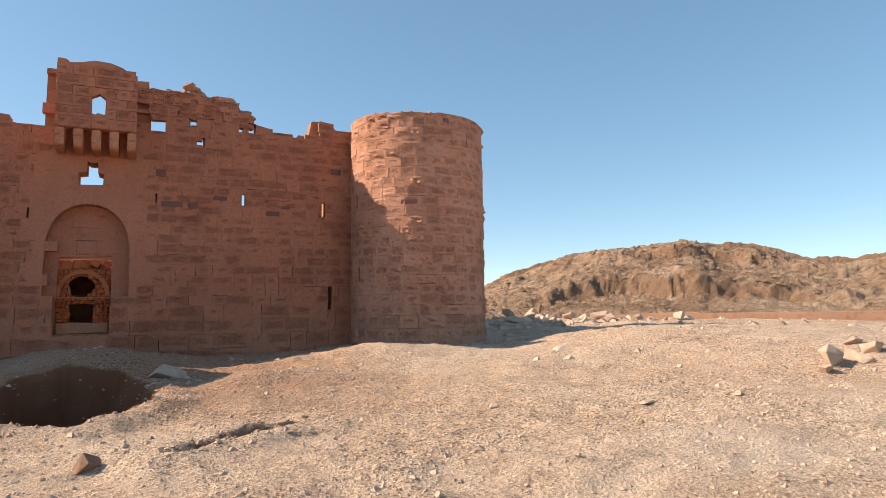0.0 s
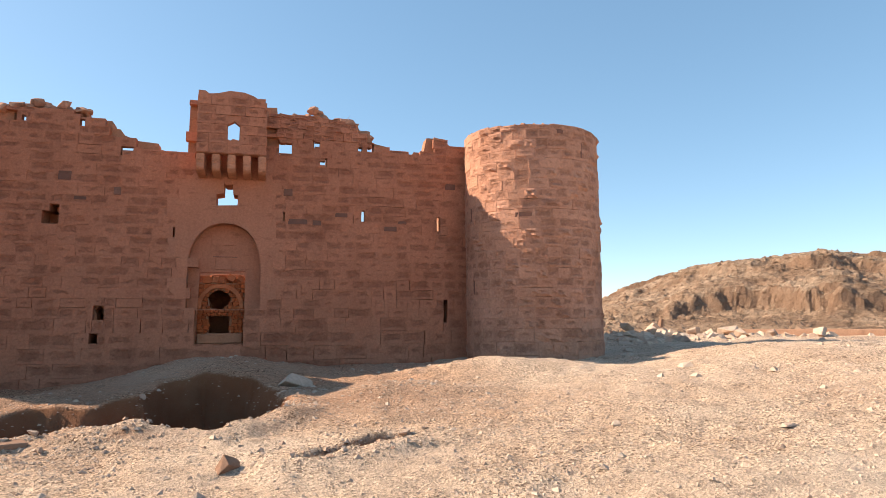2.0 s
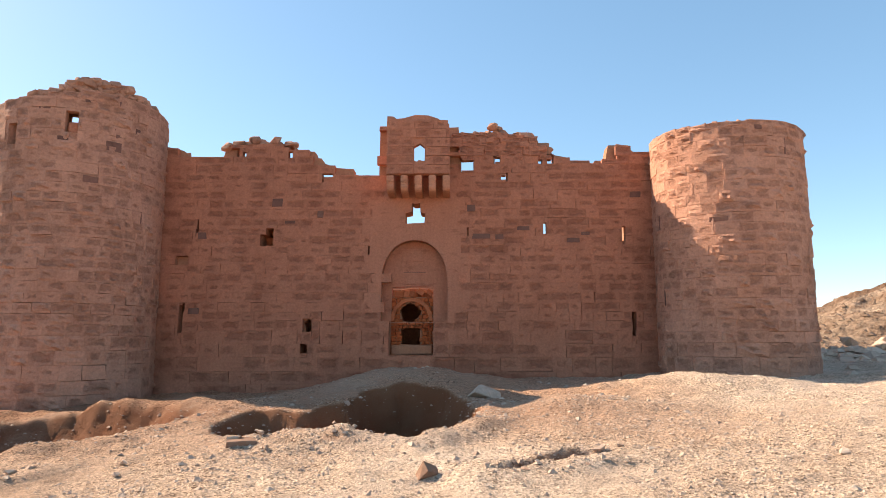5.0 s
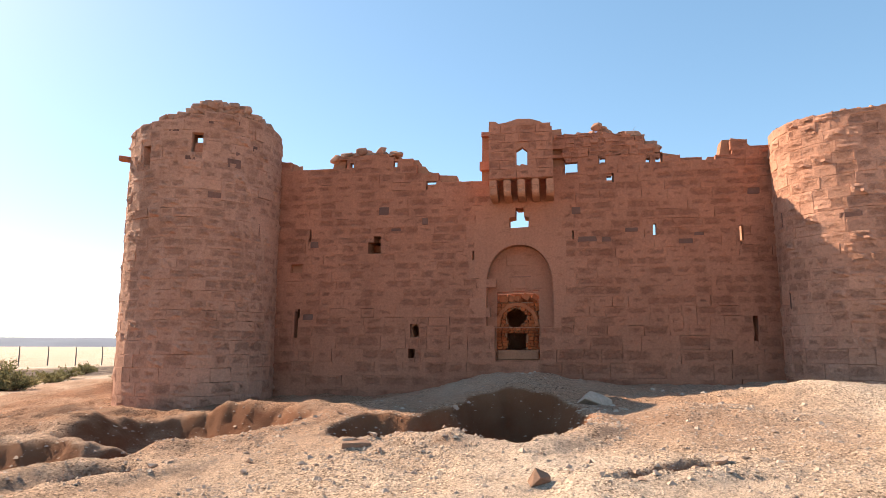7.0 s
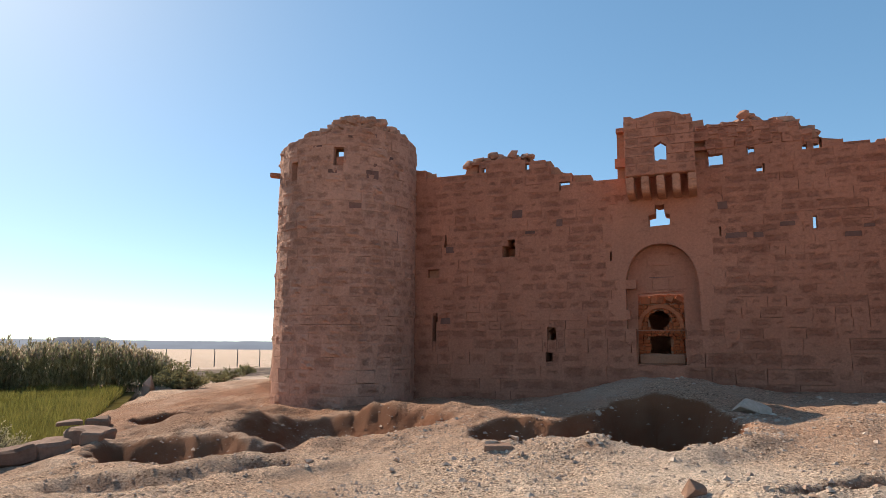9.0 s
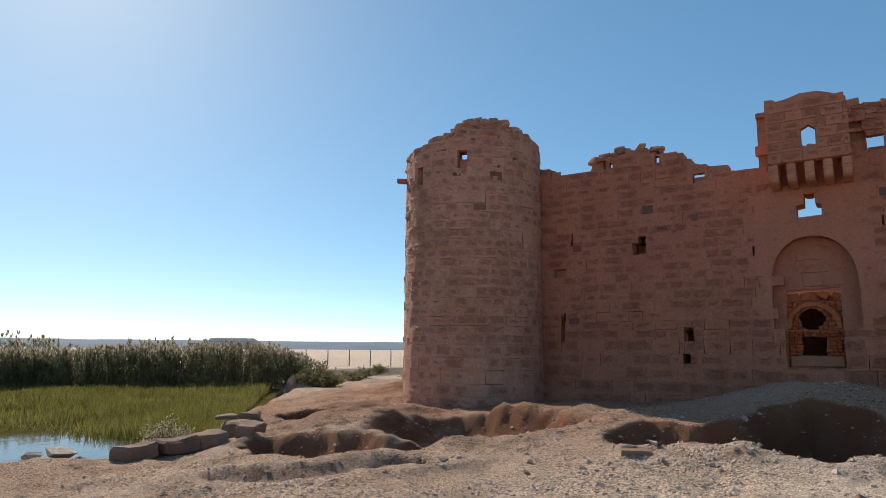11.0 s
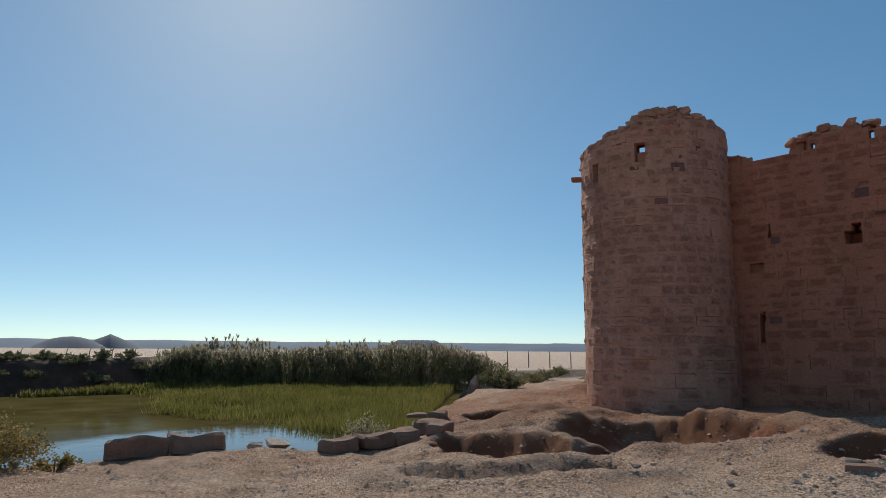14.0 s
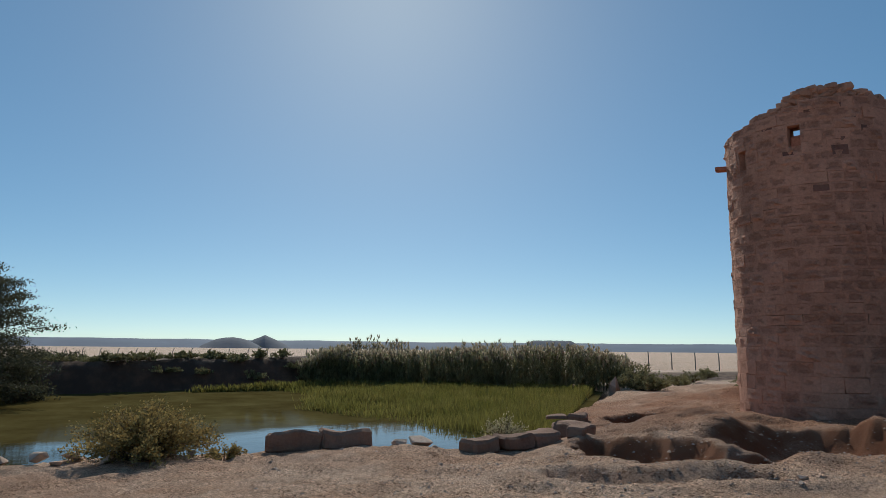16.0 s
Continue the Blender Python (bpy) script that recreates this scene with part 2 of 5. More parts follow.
k = Mat("hill_rock", 0.95, 0.1)
c = k.ramp(k.noise(0.09, 8, 0.7), [(0.32, (0.31, 0.185, 0.12)), (0.5, (0.47, 0.31, 0.21)), (0.68, (0.60, 0.43, 0.31))])
c = k.mix(c, k.ramp(k.noise(0.9, 8, 0.75), [(0.35, (0.5, 0.47, 0.45)), (0.6, (1.12, 1.1, 1.08))]), 0.85, 'MULTIPLY')
up = k.n.new("ShaderNodeSeparateXYZ")
k.l.new(k.geo.outputs["Normal"], up.inputs[0])
c = k.mix(c, (0.30, 0.17, 0.11), k.ramp(up.outputs["Z"], [(0.5, (0.7, 0.7, 0.7)), (0.8, (0, 0, 0))]))
k.colour(c)
k.bump(k.noise(0.5, 9, 0.75), 0.9, 1.0)
k.bump(k.noise(2.2, 8, 0.8), 0.4, 1.0)
M_HILL = k.m
# the ridge's blue-grey is distance haze put into the rock colour
M_FAR = simple("hazy_ridge_rock", (0.17, 0.185, 0.225), (0.22, 0.235, 0.28), 0.004, 0.95)
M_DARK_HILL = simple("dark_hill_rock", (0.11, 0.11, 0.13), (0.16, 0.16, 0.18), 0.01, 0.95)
M_LEAF = simple("reed_leaf", (0.17, 0.165, 0.08), (0.35, 0.32, 0.18), 1.3, 0.6, 0, 0.25, True, 0.5)
M_PLUME = simple("reed_plume", (0.36, 0.28, 0.19), (0.52, 0.42, 0.31), 2.0, 0.9, 0, 0.1, True, 0.5)
M_SEDGE = simple("sedge_blade", (0.11, 0.11, 0.022), (0.26, 0.215, 0.065), 0.5, 0.7, 0, 0.15, True, 0.5)
M_BUSH = simple("saltbush_leaf", (0.22, 0.155, 0.055), (0.42, 0.30, 0.12), 2.0, 0.85, 0, 0.1, True, 0.35)
M_DRY = simple("dry_twig", (0.36, 0.30, 0.17), (0.54, 0.46, 0.29), 3.0, 0.9, 0, 0.1, True, 0.4)
M_SCRUB = simple("scrub_leaf", (0.16, 0.14, 0.065), (0.32, 0.28, 0.14), 2.0, 0.85, 0, 0.2, True, 0.3)
M_ACACIA = simple("acacia_leaf", (0.050, 0.048, 0.030), (0.11, 0.10, 0.055), 2.0, 0.7, 0, 0.2, True, 0.3)
M_BARK = simple("bark", (0.09, 0.06, 0.04), (0.16, 0.115, 0.08), 6.0, 0.95, 0.02)
M_POST = simple("fence_post_steel", (0.10, 0.095, 0.09), (0.18, 0.16, 0.14), 4.0, 0.6)
k = Mat("pond_water", 0.05, 0.5)
k.b.inputs["IOR"].default_value = 1.33
k.colour(k.ramp(k.noise(0.12, 4), [(0.35, (0.050, 0.044, 0.020)), (0.7, (0.085, 0.072, 0.032))]))
k.bump(k.noise(2.2, 4, 0.55, (1.0, 0.45, 1.0)), 0.012, 0.35)
# olive brown algae floating ever thicker away from the near shore
sep = k.n.new("ShaderNodeSeparateXYZ")
k.l.new(k.geo.outputs["Position"], sep.inputs[0])
run = k.n.new("ShaderNodeMapRange")
run.inputs["From Min"].default_value, run.inputs["From Max"].default_value = -15.0, -24.0
k.l.new(sep.outputs["X"], run.inputs["Value"])
both = k.n.new("ShaderNodeMath")
k.l.new(run.outputs[0], both.inputs[0])
k.l.new(k.noise(0.22, 6, 0.6, (1.0, 0.6, 1.0)), both.inputs[1])
mask = k.ramp(both.outputs[0], [(0.80, (0, 0, 0)), (0.98, (0.9, 0.9, 0.9))])
scum = k.n.new("ShaderNodeBsdfDiffuse")
k.l.new(k.ramp(k.noise(0.6, 6, 0.65), [(0.35, (0.07, 0.050, 0.016)), (0.55, (0.10, 0.076, 0.026)), (0.75, (0.14, 0.112, 0.042))]), scum.inputs["Color"])
mx = k.n.new("ShaderNodeMixShader")
k.l.new(mask, mx.inputs[0])
k.l.new(k.b.outputs[0], mx.inputs[1])
k.l.new(scum.outputs[0], mx.inputs[2])
k.l.new(mx.outputs[0], k.n["Material Output"].inputs["Surface"])
M_WATER = k.m


# ---- mesh helpers ----
def part(name, bm, material, parent=None, label=""):
    me = bpy.data.meshes.new(name)
    bm.to_mesh(me)
    bm.free()
    me.materials.append(material)
    ob = new(name, me)
    ob.parent = parent
    if label:
        tagged(ob, label)
    return ob


def mesh_part(name, verts, faces, material, parent=None, smooth=False):
    me = bpy.data.meshes.new(name)
    me.from_pydata([tuple(v) for v in verts], [], [tuple(f) for f in faces])
    me.materials.append(material)
    if smooth:
        me.polygons.foreach_set("use_smooth", [True] * len(me.polygons))
    me.update()
    ob = new(name, me)
    ob.parent = parent
    return ob


def box_bm(x0, x1, y0, y1, z0, z1, bevel=0.02, rough=0.0, seed=0, cuts=0):
    bm = bmesh.new()
    bmesh.ops.create_cube(bm, size=1.0)
    for v in bm.verts:
        v.co = Vector((x0 + (v.co.x + .5) * (x1 - x0), y0 + (v.co.y + .5) * (y1 - y0), z0 + (v.co.z + .5) * (z1 - z0)))
    if bevel:
        bmesh.ops.bevel(bm, geom=bm.edges[:], offset=bevel, segments=1, affect='EDGES')
    if cuts:
        bmesh.ops.subdivide_edges(bm, edges=bm.edges[:], cuts=cuts, use_grid_fill=True)
    if rough:
        for v in bm.verts:
            v.co += rough * noise.noise_vector(v.co * 1.7 + Vector((seed * 3.1, 0, seed)))
    return bm


def fbm(x, y, scale, octaves=4, seed=0.0):
    total, amp = 0.0, 1.0
    for _ in range(octaves):
        total += amp * noise.noise(Vector((x * scale + seed, y * scale - seed, seed * 0.37)))
        scale *= 2.03
        amp *= 0.5
    return total


# ---- ground: one sheet, from the fort's foot to the horizon ----
MOUNDS = [  # x, y, half-widths, turn in degrees, height, sharpness
    (0.0, -2.6, 3.0, 2.2, 0, 0.62, 1.0), (7.0, -5.1, 1.9, 1.2, -10, 0.40, 1.0), (3.9, -8.0, 1.9, 1.0, 10, 0.22, 1.0),
    (0.6, -10.1, 2.2, 0.8, 6, 0.12, 1.0), (-3.2, -6.6, 2.3, 1.2, 8, 0.30, 1.0), (-5.9, -6.2, 1.7, 1.1, -15, 0.26, 1.0),
    (-8.9, -8.6, 1.7, 0.9, 20, 0.42, 1.2), (-10.2, -5.0, 1.0, 0.8, 0, 0.2, 1.0), (-13.5, -1.5, 2.5, 1.3, 40, 0.35, 1.1),
    (-17.0, 2.0, 3.0, 1.6, 50, 0.45, 1.1), (18.5, 6.5, 4.0, 2.0, 10, 0.45, 1.0),
    (-15.8, -1.6, 1.6, 0.8, 35, 0.26, 1.4), (-19.8, 3.2, 2.0, 0.9, 40, 0.38, 1.3), (-15.6, 3.4, 1.6, 0.8, 55, 0.32, 1.4), (-21.5, 8.2, 2.2, 1.1, 25, 0.36, 1.2), (-18.0, 7.4, 1.5, 0.7, 60, 0.3, 1.4), (-24.5, 12.5, 2.6, 1.2, 40, 0.40, 1.2), (-13.2, -3.9, 1.3, 0.6, 30, 0.22, 1.4)]
# dug-out places: outline on the plan, depth, softness of the edge
CUTS = [
    ([(0.05, -10.7), (0.55, -10.75), (1.05, -10.3), (1.5, -9.6), (1.35, -6.6), (0.95, -5.2), (0.1, -4.9), (-0.55, -5.4), (-0.7, -6.9), (-0.25, -9.2)], 1.5, 0.28),
    ([(-2.55, -9.6), (-1.9, -10.2), (-1.3, -10.2), (-0.55, -10.5), (0.05, -10.5), (-0.3, -7.6), (-0.95, -7.4), (-1.7, -7.9), (-2.5, -7.9), (-2.95, -8.4)], 0.62, 0.2),
    ([(-7.6, -9.5), (-6.8, -9.8), (-5.9, -10.0), (-5.3, -9.6), (-4.7, -9.2), (-4.4, -8.3), (-4.2, -7.6), (-4.9, -7.0), (-6.0, -6.9), (-7.2, -6.9), (-7.9, -7.8)], 0.55, 0.50),
    ([(-9.3, -11.7), (-7.8, -12.5), (-6.6, -12.5), (-6.0, -11.7), (-5.6, -10.4), (-6.0, -10.25), (-6.6, -10.75), (-7.4, -10.6), (-8.4, -10.6), (-9.7, -10.8)], 0.52, 0.30),
    ([(-6.6, -14.6), (-5.9, -14.4), (-5.4, -14.0), (-5.1, -13.4), (-4.9, -12.7), (-4.5, -12.0), (-4.9, -11.8), (-5.4, -12.3), (-5.6, -13.2), (-6.2, -13.7), (-6.9, -14.1)], 0.12, 0.26),
    ([(1.8, -13.3), (2.1, -13.2), (2.4, -12.93), (3.05, -12.62), (3.35, -12.38), (3.0, -12.42), (2.43, -12.72), (2.1, -13.0)], 0.22, 0.10),
    ([(-13.4, -6.9), (-12.6, -7.2), (-11.6, -7.0), (-11.4, -6.2), (-12.4, -5.6), (-13.3, -5.9)], 0.40, 0.2)]
POOL = [(-17.5, -34.0), (-15.6, -22.0), (-14.4, -17.8), (-14.0, -14.8), (-12.2, -13.3), (-11.2, -13.5), (-10.9, -12.0), (-12.4, -9.9), (-18.5, -4.0), (-27.5, 7.0), (-33.0, 7.0), (-40.0, -3.5), (-36.8, -19.0), (-35.0, -34.0)]
WATER_Z = -0.45


def sd_outline(x, y, ring):
    """Distance to a closed outline on the plan, negative inside."""
    d, inside, n = 1e9, False, len(ring)
    for i in range(n):
        ax, ay = ring[i]
        bx, by = ring[(i + 1) % n]
        ex, ey, wx, wy = bx - ax, by - ay, x - ax, y - ay
        u = min(1, max(0, (wx * ex + wy * ey) / (ex * ex + ey * ey)))
        d = min(d, math.hypot(wx - ex * u, wy - ey * u))
        if (ay > y) != (by > y) and x < ex * (y - ay) / ey + ax:
            inside = not inside
    return -d if inside else d


def sd_pool(x, y):
    return sd_outline(x, y, POOL)


def smooth(a, b, v):
    t = min(1, max(0, (v - a) / (b - a)))
    return t * t * (3 - 2 * t)


def ground_z(x, y, fine=True):
    far = math.hypot(x - 1, y + 10)
    bx, by = min(13, max(-19, x)), min(4, max(-24, y))
    z = 0.35 + 0.0475 * (bx - 1.4) + 0.0163 * (by + 21)
    z += (-0.55 - z) * smooth(45, 160, far) if x < 0 else (1.0 - z) * smooth(30, 60, far)
    for mx, my, sx, sy, turn, h, p in MOUNDS:
        dx, dy = x - mx, y - my
        if abs(dx) > 9 or abs(dy) > 9:
            continue
        c, s = math.cos(radians(turn)), math.sin(radians(turn))
        q = ((dx * c + dy * s) / sx) ** 2 + ((dy * c - dx * s) / sy) ** 2
        z += h * math.exp(-q ** p)
    if -16 < x < 5 and -16 < y < -3:
        for cut, depth, soft in CUTS:
            if not (min(p[0] for p in cut) - 1 < x < max(p[0] for p in cut) + 1 and min(p[1] for p in cut) - 1 < y < max(p[1] for p in cut) + 1):
                continue
            d = sd_outline(x, y, cut) + 0.14 * fbm(x, y, 1.1, 3, 2.2) + 0.07 * fbm(x, y, 3.6, 3, 8.2)
            z -= depth * smooth(soft, -soft, d)
            z += 0.10 * math.exp(-((d - soft * 1.4) / 0.35) ** 2)      # crumbled lip
    # long bank of excavated earth to the east
    u = (x - 1.4) * 0.80 + (y + 20.7) * 0.60
    side = (x - 1.4) * 0.60 - (y + 20.7) * 0.80
    crest = 0.36 * smooth(11.0, 18.5, u) * (1 - 0.6 * smooth(20.0, 27.0, u)) * smooth(-6.6, -1.5, side + 0.25 * (u - 13)) * (1 - smooth(40, 70, far))
    z += crest
    if x < -8 and -45 < x:
        d = sd_pool(x, y) + 0.35 * fbm(x, y, 0.6, 2, 7.7)
        if d < 2.0:
            deep = smooth(0.55, -0.5, d)
            z = z * (1 - deep) + (WATER_Z - 0.5) * deep
        if x < -32:
            z += 1.75 * smooth(0.2, 1.3, d) * (1 - smooth(8, 20, d)) * smooth(0.0, -6.0, y)
    rough = 1.0 - smooth(60, 300, far)
    z += rough * (0.10 * fbm(x, y, 0.33, 3, 1.3) + (0.055 * fbm(x, y, 1.3, 3, 5.1) if fine else 0))
    if fine and far < 40:
        z += 0.034 * fbm(x, y, 4.2, 3, 9.4)
        if x < -2:
            fade = smooth(11.0, 13.5, math.hypot(x - 1.3, y + 20.7)) * smooth(-2.5, -6, x) * (1 - smooth(-1, 3, y)) * smooth(0.3, 1.5, sd_pool(x, y) if x < -8 else 2.0)
            z += fade * (0.05 * smooth(0.0, 0.07, fbm(x, y, 0.42, 3, 3.3)) + 0.04 * smooth(0.1, 0.16, fbm(x, y, 0.75, 3, 6.6)))
    return z


def steps(lo, hi, step, out_lo, out_hi, ratio):
    mid = list(np.arange(lo, hi + 1e-6, step))
    a, s, left = lo, step, []
    while a > out_lo:
        s *= ratio
        a -= s
        left.append(a)
    b, s, right = hi, step, []
    while b < out_hi:
        s *= ratio
        b += s
        right.append(b)
    return left[::-1] + mid + right


gx = [v for v in steps(-42.0, -14.0, 0.5, -4600, -14.2, 1.16) if v < -14.05] + steps(-14.0, 14.0, 0.10, -14.0, 4600, 1.085)
gy = steps(-21.5, 0.5, 0.10, -4600, 4600, 1.085)
verts = [(x, y, ground_z(x, y)) for y in gy for x in gx]
nx = len(gx)
faces = [(j * nx + i, j * nx + i + 1, (j + 1) * nx + i + 1, (j + 1) * nx + i) for j in range(len(gy) - 1) for i in range(nx - 1)]
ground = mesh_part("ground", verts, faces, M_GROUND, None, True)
tagged(ground, "sandy gravel desert ground with dug mounds, pits and trenches", "ground", kind="structure")
bm = bmesh.new()
bm.faces.new([bm.verts.new((x + (0.9 if x > -20 else -0.9), y, WATER_Z)) for x, y in POOL])
bmesh.ops.triangulate(bm, faces=bm.faces[:])
water = part("water", bm, M_WATER)
tagged(water, "still greenish brown water of the old cistern pool", "water", kind="structure")

# ---- the fort ----
def course_height(z):
    """Taller courses at the foot of the walls than above."""
    return 0.42 if z < 1.9 else 0.30


TOP_WEST = [(-9.2, 8.7), (-8.15, 8.42), (-7.7, 8.31), (-7.5, 8.08), (-6.9, 8.02), (-6.34, 8.1), (-6.28, 8.33), (-6.0, 8.44), (-5.2, 8.46), (-3.95, 8.46),
            (-3.9, 8.27), (-3.29, 8.26), (-3.23, 8.04), (-3.05, 8.02), (-2.92, 7.84), (-2.53, 7.69), (-1.97, 7.65), (-1.95, 7.4), (-1.12, 7.37)]
TOP_GATE = [(-1.1, 9.05), (-0.55, 9.05), (-0.53, 7.55), (1.02, 7.55), (1.04, 9.05), (1.52, 9.08)]
TOP_EAST = [(1.54, 8.86), (1.94, 8.80), (2.5, 8.84), (2.78, 8.96), (3.06, 8.80), (4.12, 8.68), (4.19, 8.49), (4.53, 8.34), (4.62, 8.11), (5.08, 8.02), (5.14, 7.91),
            (5.48, 7.91), (5.53, 7.78), (5.78, 7.86), (5.95, 7.77), (6.03, 7.9), (6.37, 7.89), (6.48, 8.42), (7.06, 8.43), (7.29, 8.2), (7.63, 8.13), (8.4, 8.14)]
WALL_TOP = TOP_WEST + TOP_GATE + TOP_EAST
# openings through the wall: centre x, bottom z, width, height, shape
OPENINGS = [(1.81, 7.53, 0.40, 0.34, 'rough'), (2.80, 7.82, 0.17, 0.15, 'box'), (3.10, 7.82, 0.17, 0.15, 'box'), (4.19, 7.74, 0.13, 0.15, 'box'), (4.49, 7.74, 0.14, 0.15, 'box'),
            (2.98, 7.22, 0.16, 0.14, 'box'), (-2.78, 7.33, 0.30, 0.14, 'box'), (-5.58, 8.03, 0.12, 0.18, 'box'), (-4.05, 7.99, 0.14, 0.22, 'box'),
            (4.30, 5.42, 0.10, 0.36, 'slit'), (6.83, 5.18, 0.11, 0.48, 'slit'), (-7.02, 5.48, 0.09, 0.46, 'slit'), (-7.42, 2.25, 0.12, 0.88, 'slit'),
            (7.05, 2.15, 0.14, 0.78, 'slit'), (-3.33, 2.27, 0.29, 0.42, 'house'), (-3.43, 1.6, 0.22, 0.28, 'box'), (-4.73, 5.06, 0.44, 0.36, 'box'), (-4.64, 5.42, 0.26, 0.22, 'box')]
GATE_X = 0.08


def top_at(x):
    return float(np.interp(x, [p[0] for p in WALL_TOP], [p[1] for p in WALL_TOP]))


def pointed_arch(cx, half, z0, spring, apex, n=9):
    """Outline of a pointed-arch opening, from its lower left corner round to the right one."""
    rise = apex - spring
    pts = [(cx - half, z0)]
    for i in range(n):
        t = i / (n - 1)
        pts.append((cx - half * math.cos(t * math.pi / 2) ** 0.9 if t < 1 else cx, spring + rise * math.sin(t * math.pi / 2) ** 0.88))
    pts += [(2 * cx - x, z) for x, z in pts[-2::-1]]
    return pts


def outline(o):
    x, z, w, h, kind = o
    if kind == 'slit':
        return [(x - w / 2, z), (x + w / 2, z + 0.02), (x + w * 0.42, z + h * 0.55), (x + w / 2, z + h), (x - w * 0.4, z + h * 0.98), (x - w / 2, z + h * 0.5)]
    if kind == 'house':
        return [(x - w * 0.25, z), (x + w / 2, z), (x + w / 2, z + h * 0.65), (x, z + h), (x - w / 2, z + h * 0.72), (x - w * 0.3, z + h * 0.4)]
    if kind == 'rough':
        return [(x - w / 2, z), (x + w / 2, z), (x + w / 2, z + h), (x, z + h * 0.95), (x - w * 0.2, z + h * 0.72), (x - w / 2, z + h * 0.68), (x - w * 0.32, z + h * 0.35)]
    return [(x - w / 2, z), (x + w / 2, z), (x + w / 2, z + h), (x - w / 2, z + h)]


T_SLOT = [(-0.22, 5.76), (0.40, 5.79), (0.42, 6.10), (0.27, 6.14), (0.25, 6.46), (0.20, 6.42), (0.05, 6.42), (-0.01, 6.47), (-0.02, 6.15), (-0.22, 6.11)]


def plate(rings, y0, y1):
    """A slab between y0 and y1 whose face is the first ring with the other rings cut out of it, in upright strips."""
    edges = [(r[i], r[(i + 1) % len(r)]) for r in rings for i in range(len(r))]
    xs = sorted({round(p[0], 4) for r in rings for p in r})
    bm = bmesh.new()

    def quad(pts):
        keep = [p for i, p in enumerate(pts) if (Vector(p) - Vector(pts[i - 1])).length > 1e-5]
        if len(keep) > 2:
            bm.faces.new([bm.verts.new(p) for p in keep])

    for xa, xb in zip(xs, xs[1:]):
        mid, cross = (xa + xb) / 2, []
        for (ax, az), (bx, bz) in edges:
            if min(ax, bx) < mid < max(ax, bx):
                at = lambda x: az + (bz - az) * (x - ax) / (bx - ax)
                cross.append((at(mid), at(xa), at(xb)))
        cross.sort()
        for lo, hi in zip(cross[::2], cross[1::2]):
            quad([(xa, y0, lo[1]), (xb, y0, lo[2]), (xb, y0, hi[2]), (xa, y0, hi[1])])
            quad([(xa, y1, lo[1]), (xa, y1, hi[1]), (xb, y1, hi[2]), (xb, y1, lo[2])])
    for (ax, az), (bx, bz) in edges:
        quad([(ax, y0, az), (bx, y0, bz), (bx, y1, bz), (ax, y1, az)])
    bmesh.ops.remove_doubles(bm, verts=bm.verts[:], dist=0.0004)
    bmesh.ops.recalc_face_normals(bm, faces=bm.faces[:])
    return bm


def in_poly(x, z, poly):
    c = False
    for i in range(len(poly)):
        ax, az = poly[i]
        bx, bz = poly[i - 1]
        if (az > z) != (bz > z) and x < (bx - ax) * (z - az) / (bz - az) + ax:
            c = not c
    return c


# unit stones, bevelled and a little worn, shared by all the blocks
def face_place(me, places):
    """Keeps each point's place on the face of its block, for the mortar."""
    me.attributes.new("face_place", 'FLOAT_VECTOR', 'POINT').data.foreach_set("vector", np.ravel(places))


def stone_meshes(count, bevel, rough, material, seed, depth=1):
    out = []
    for i in range(count):
        bm = bmesh.new()
        bmesh.ops.create_cube(bm, size=1.0)
        bmesh.ops.bevel(bm, geom=bm.edges[:], offset=bevel, segments=1, affect='EDGES')
        places = [[0.0 if a == depth else c for a, c in enumerate(v.co)] for v in bm.verts]
        for v in bm.verts:
            v.co += rough * noise.noise_vector(v.co * 2.3 + Vector((seed + i * 7.3, i * 1.9, 4.0)))
        me = bpy.data.meshes.new("block")
        bm.to_mesh(me)
        bm.free()
        face_place(me, places)
        me.materials.append(material)
        out.append(me)
    return out


BLOCKS = stone_meshes(8, 0.018, 0.03, M_STONE, 1)
ROUGH_BLOCKS = stone_meshes(8, 0.09, 0.11, M_STONE, 50)
DARK_BLOCKS = stone_meshes(3, 0.06, 0.08, M_DARK, 90)
rng = random.Random(5)


def block(parent, m, size, kinds, name="block"):
    ob = new(name, rng.choice(kinds))
    ob.parent = parent
    ob.matrix_basis = m @ Matrix.Diagonal((*size, 1))
    return ob


def joined_blocks(name, items, kinds, material, parent):
    """Blocks too many to pick apart, as one mesh."""
    verts, faces, places = [], [], []
    for m, size in items:
        me = rng.choice(kinds)
        places += [tuple(d.vector) for d in me.attributes["face_place"].data]
        mm = m @ Matrix.Diagonal((*size, 1))
        base = len(verts)
        verts += [mm @ v.co for v in me.vertices]
        faces += [[base + i for i in p.vertices] for p in me.polygons]
    ob = mesh_part(name, verts, faces, material, parent)
    face_place(ob.data, places)
    return tagged(ob, "", kind="stuff")


front_wall = new("wall_front")
tagged(front_wall, "weathered red sandstone fort wall with a ruined parapet", "wall", kind="structure")
niche = pointed_arch(GATE_X, 1.07, 2.56, 3.75, 5.22) + [(0.681, 2.56), (0.68, 1.55), (-0.72, 1.55), (-0.721, 2.56)]


def splayed(o):
    """An opening as it widens behind the facing."""
    x, z, w, h, kind = o
    s = 0.75 * (x - 1.35) / 20.7
    if z > 7 or (z > 5 and x > 0):
        return [(x - w / 2 + min(0, s), z), (x + w / 2 + max(0, s), z + 0.001), (x + w / 2 + max(0, s) + 0.001, z + h + 0.24), (x - w / 2 + min(0, s) - 0.001, z + h + 0.241)]
    return outline(o)


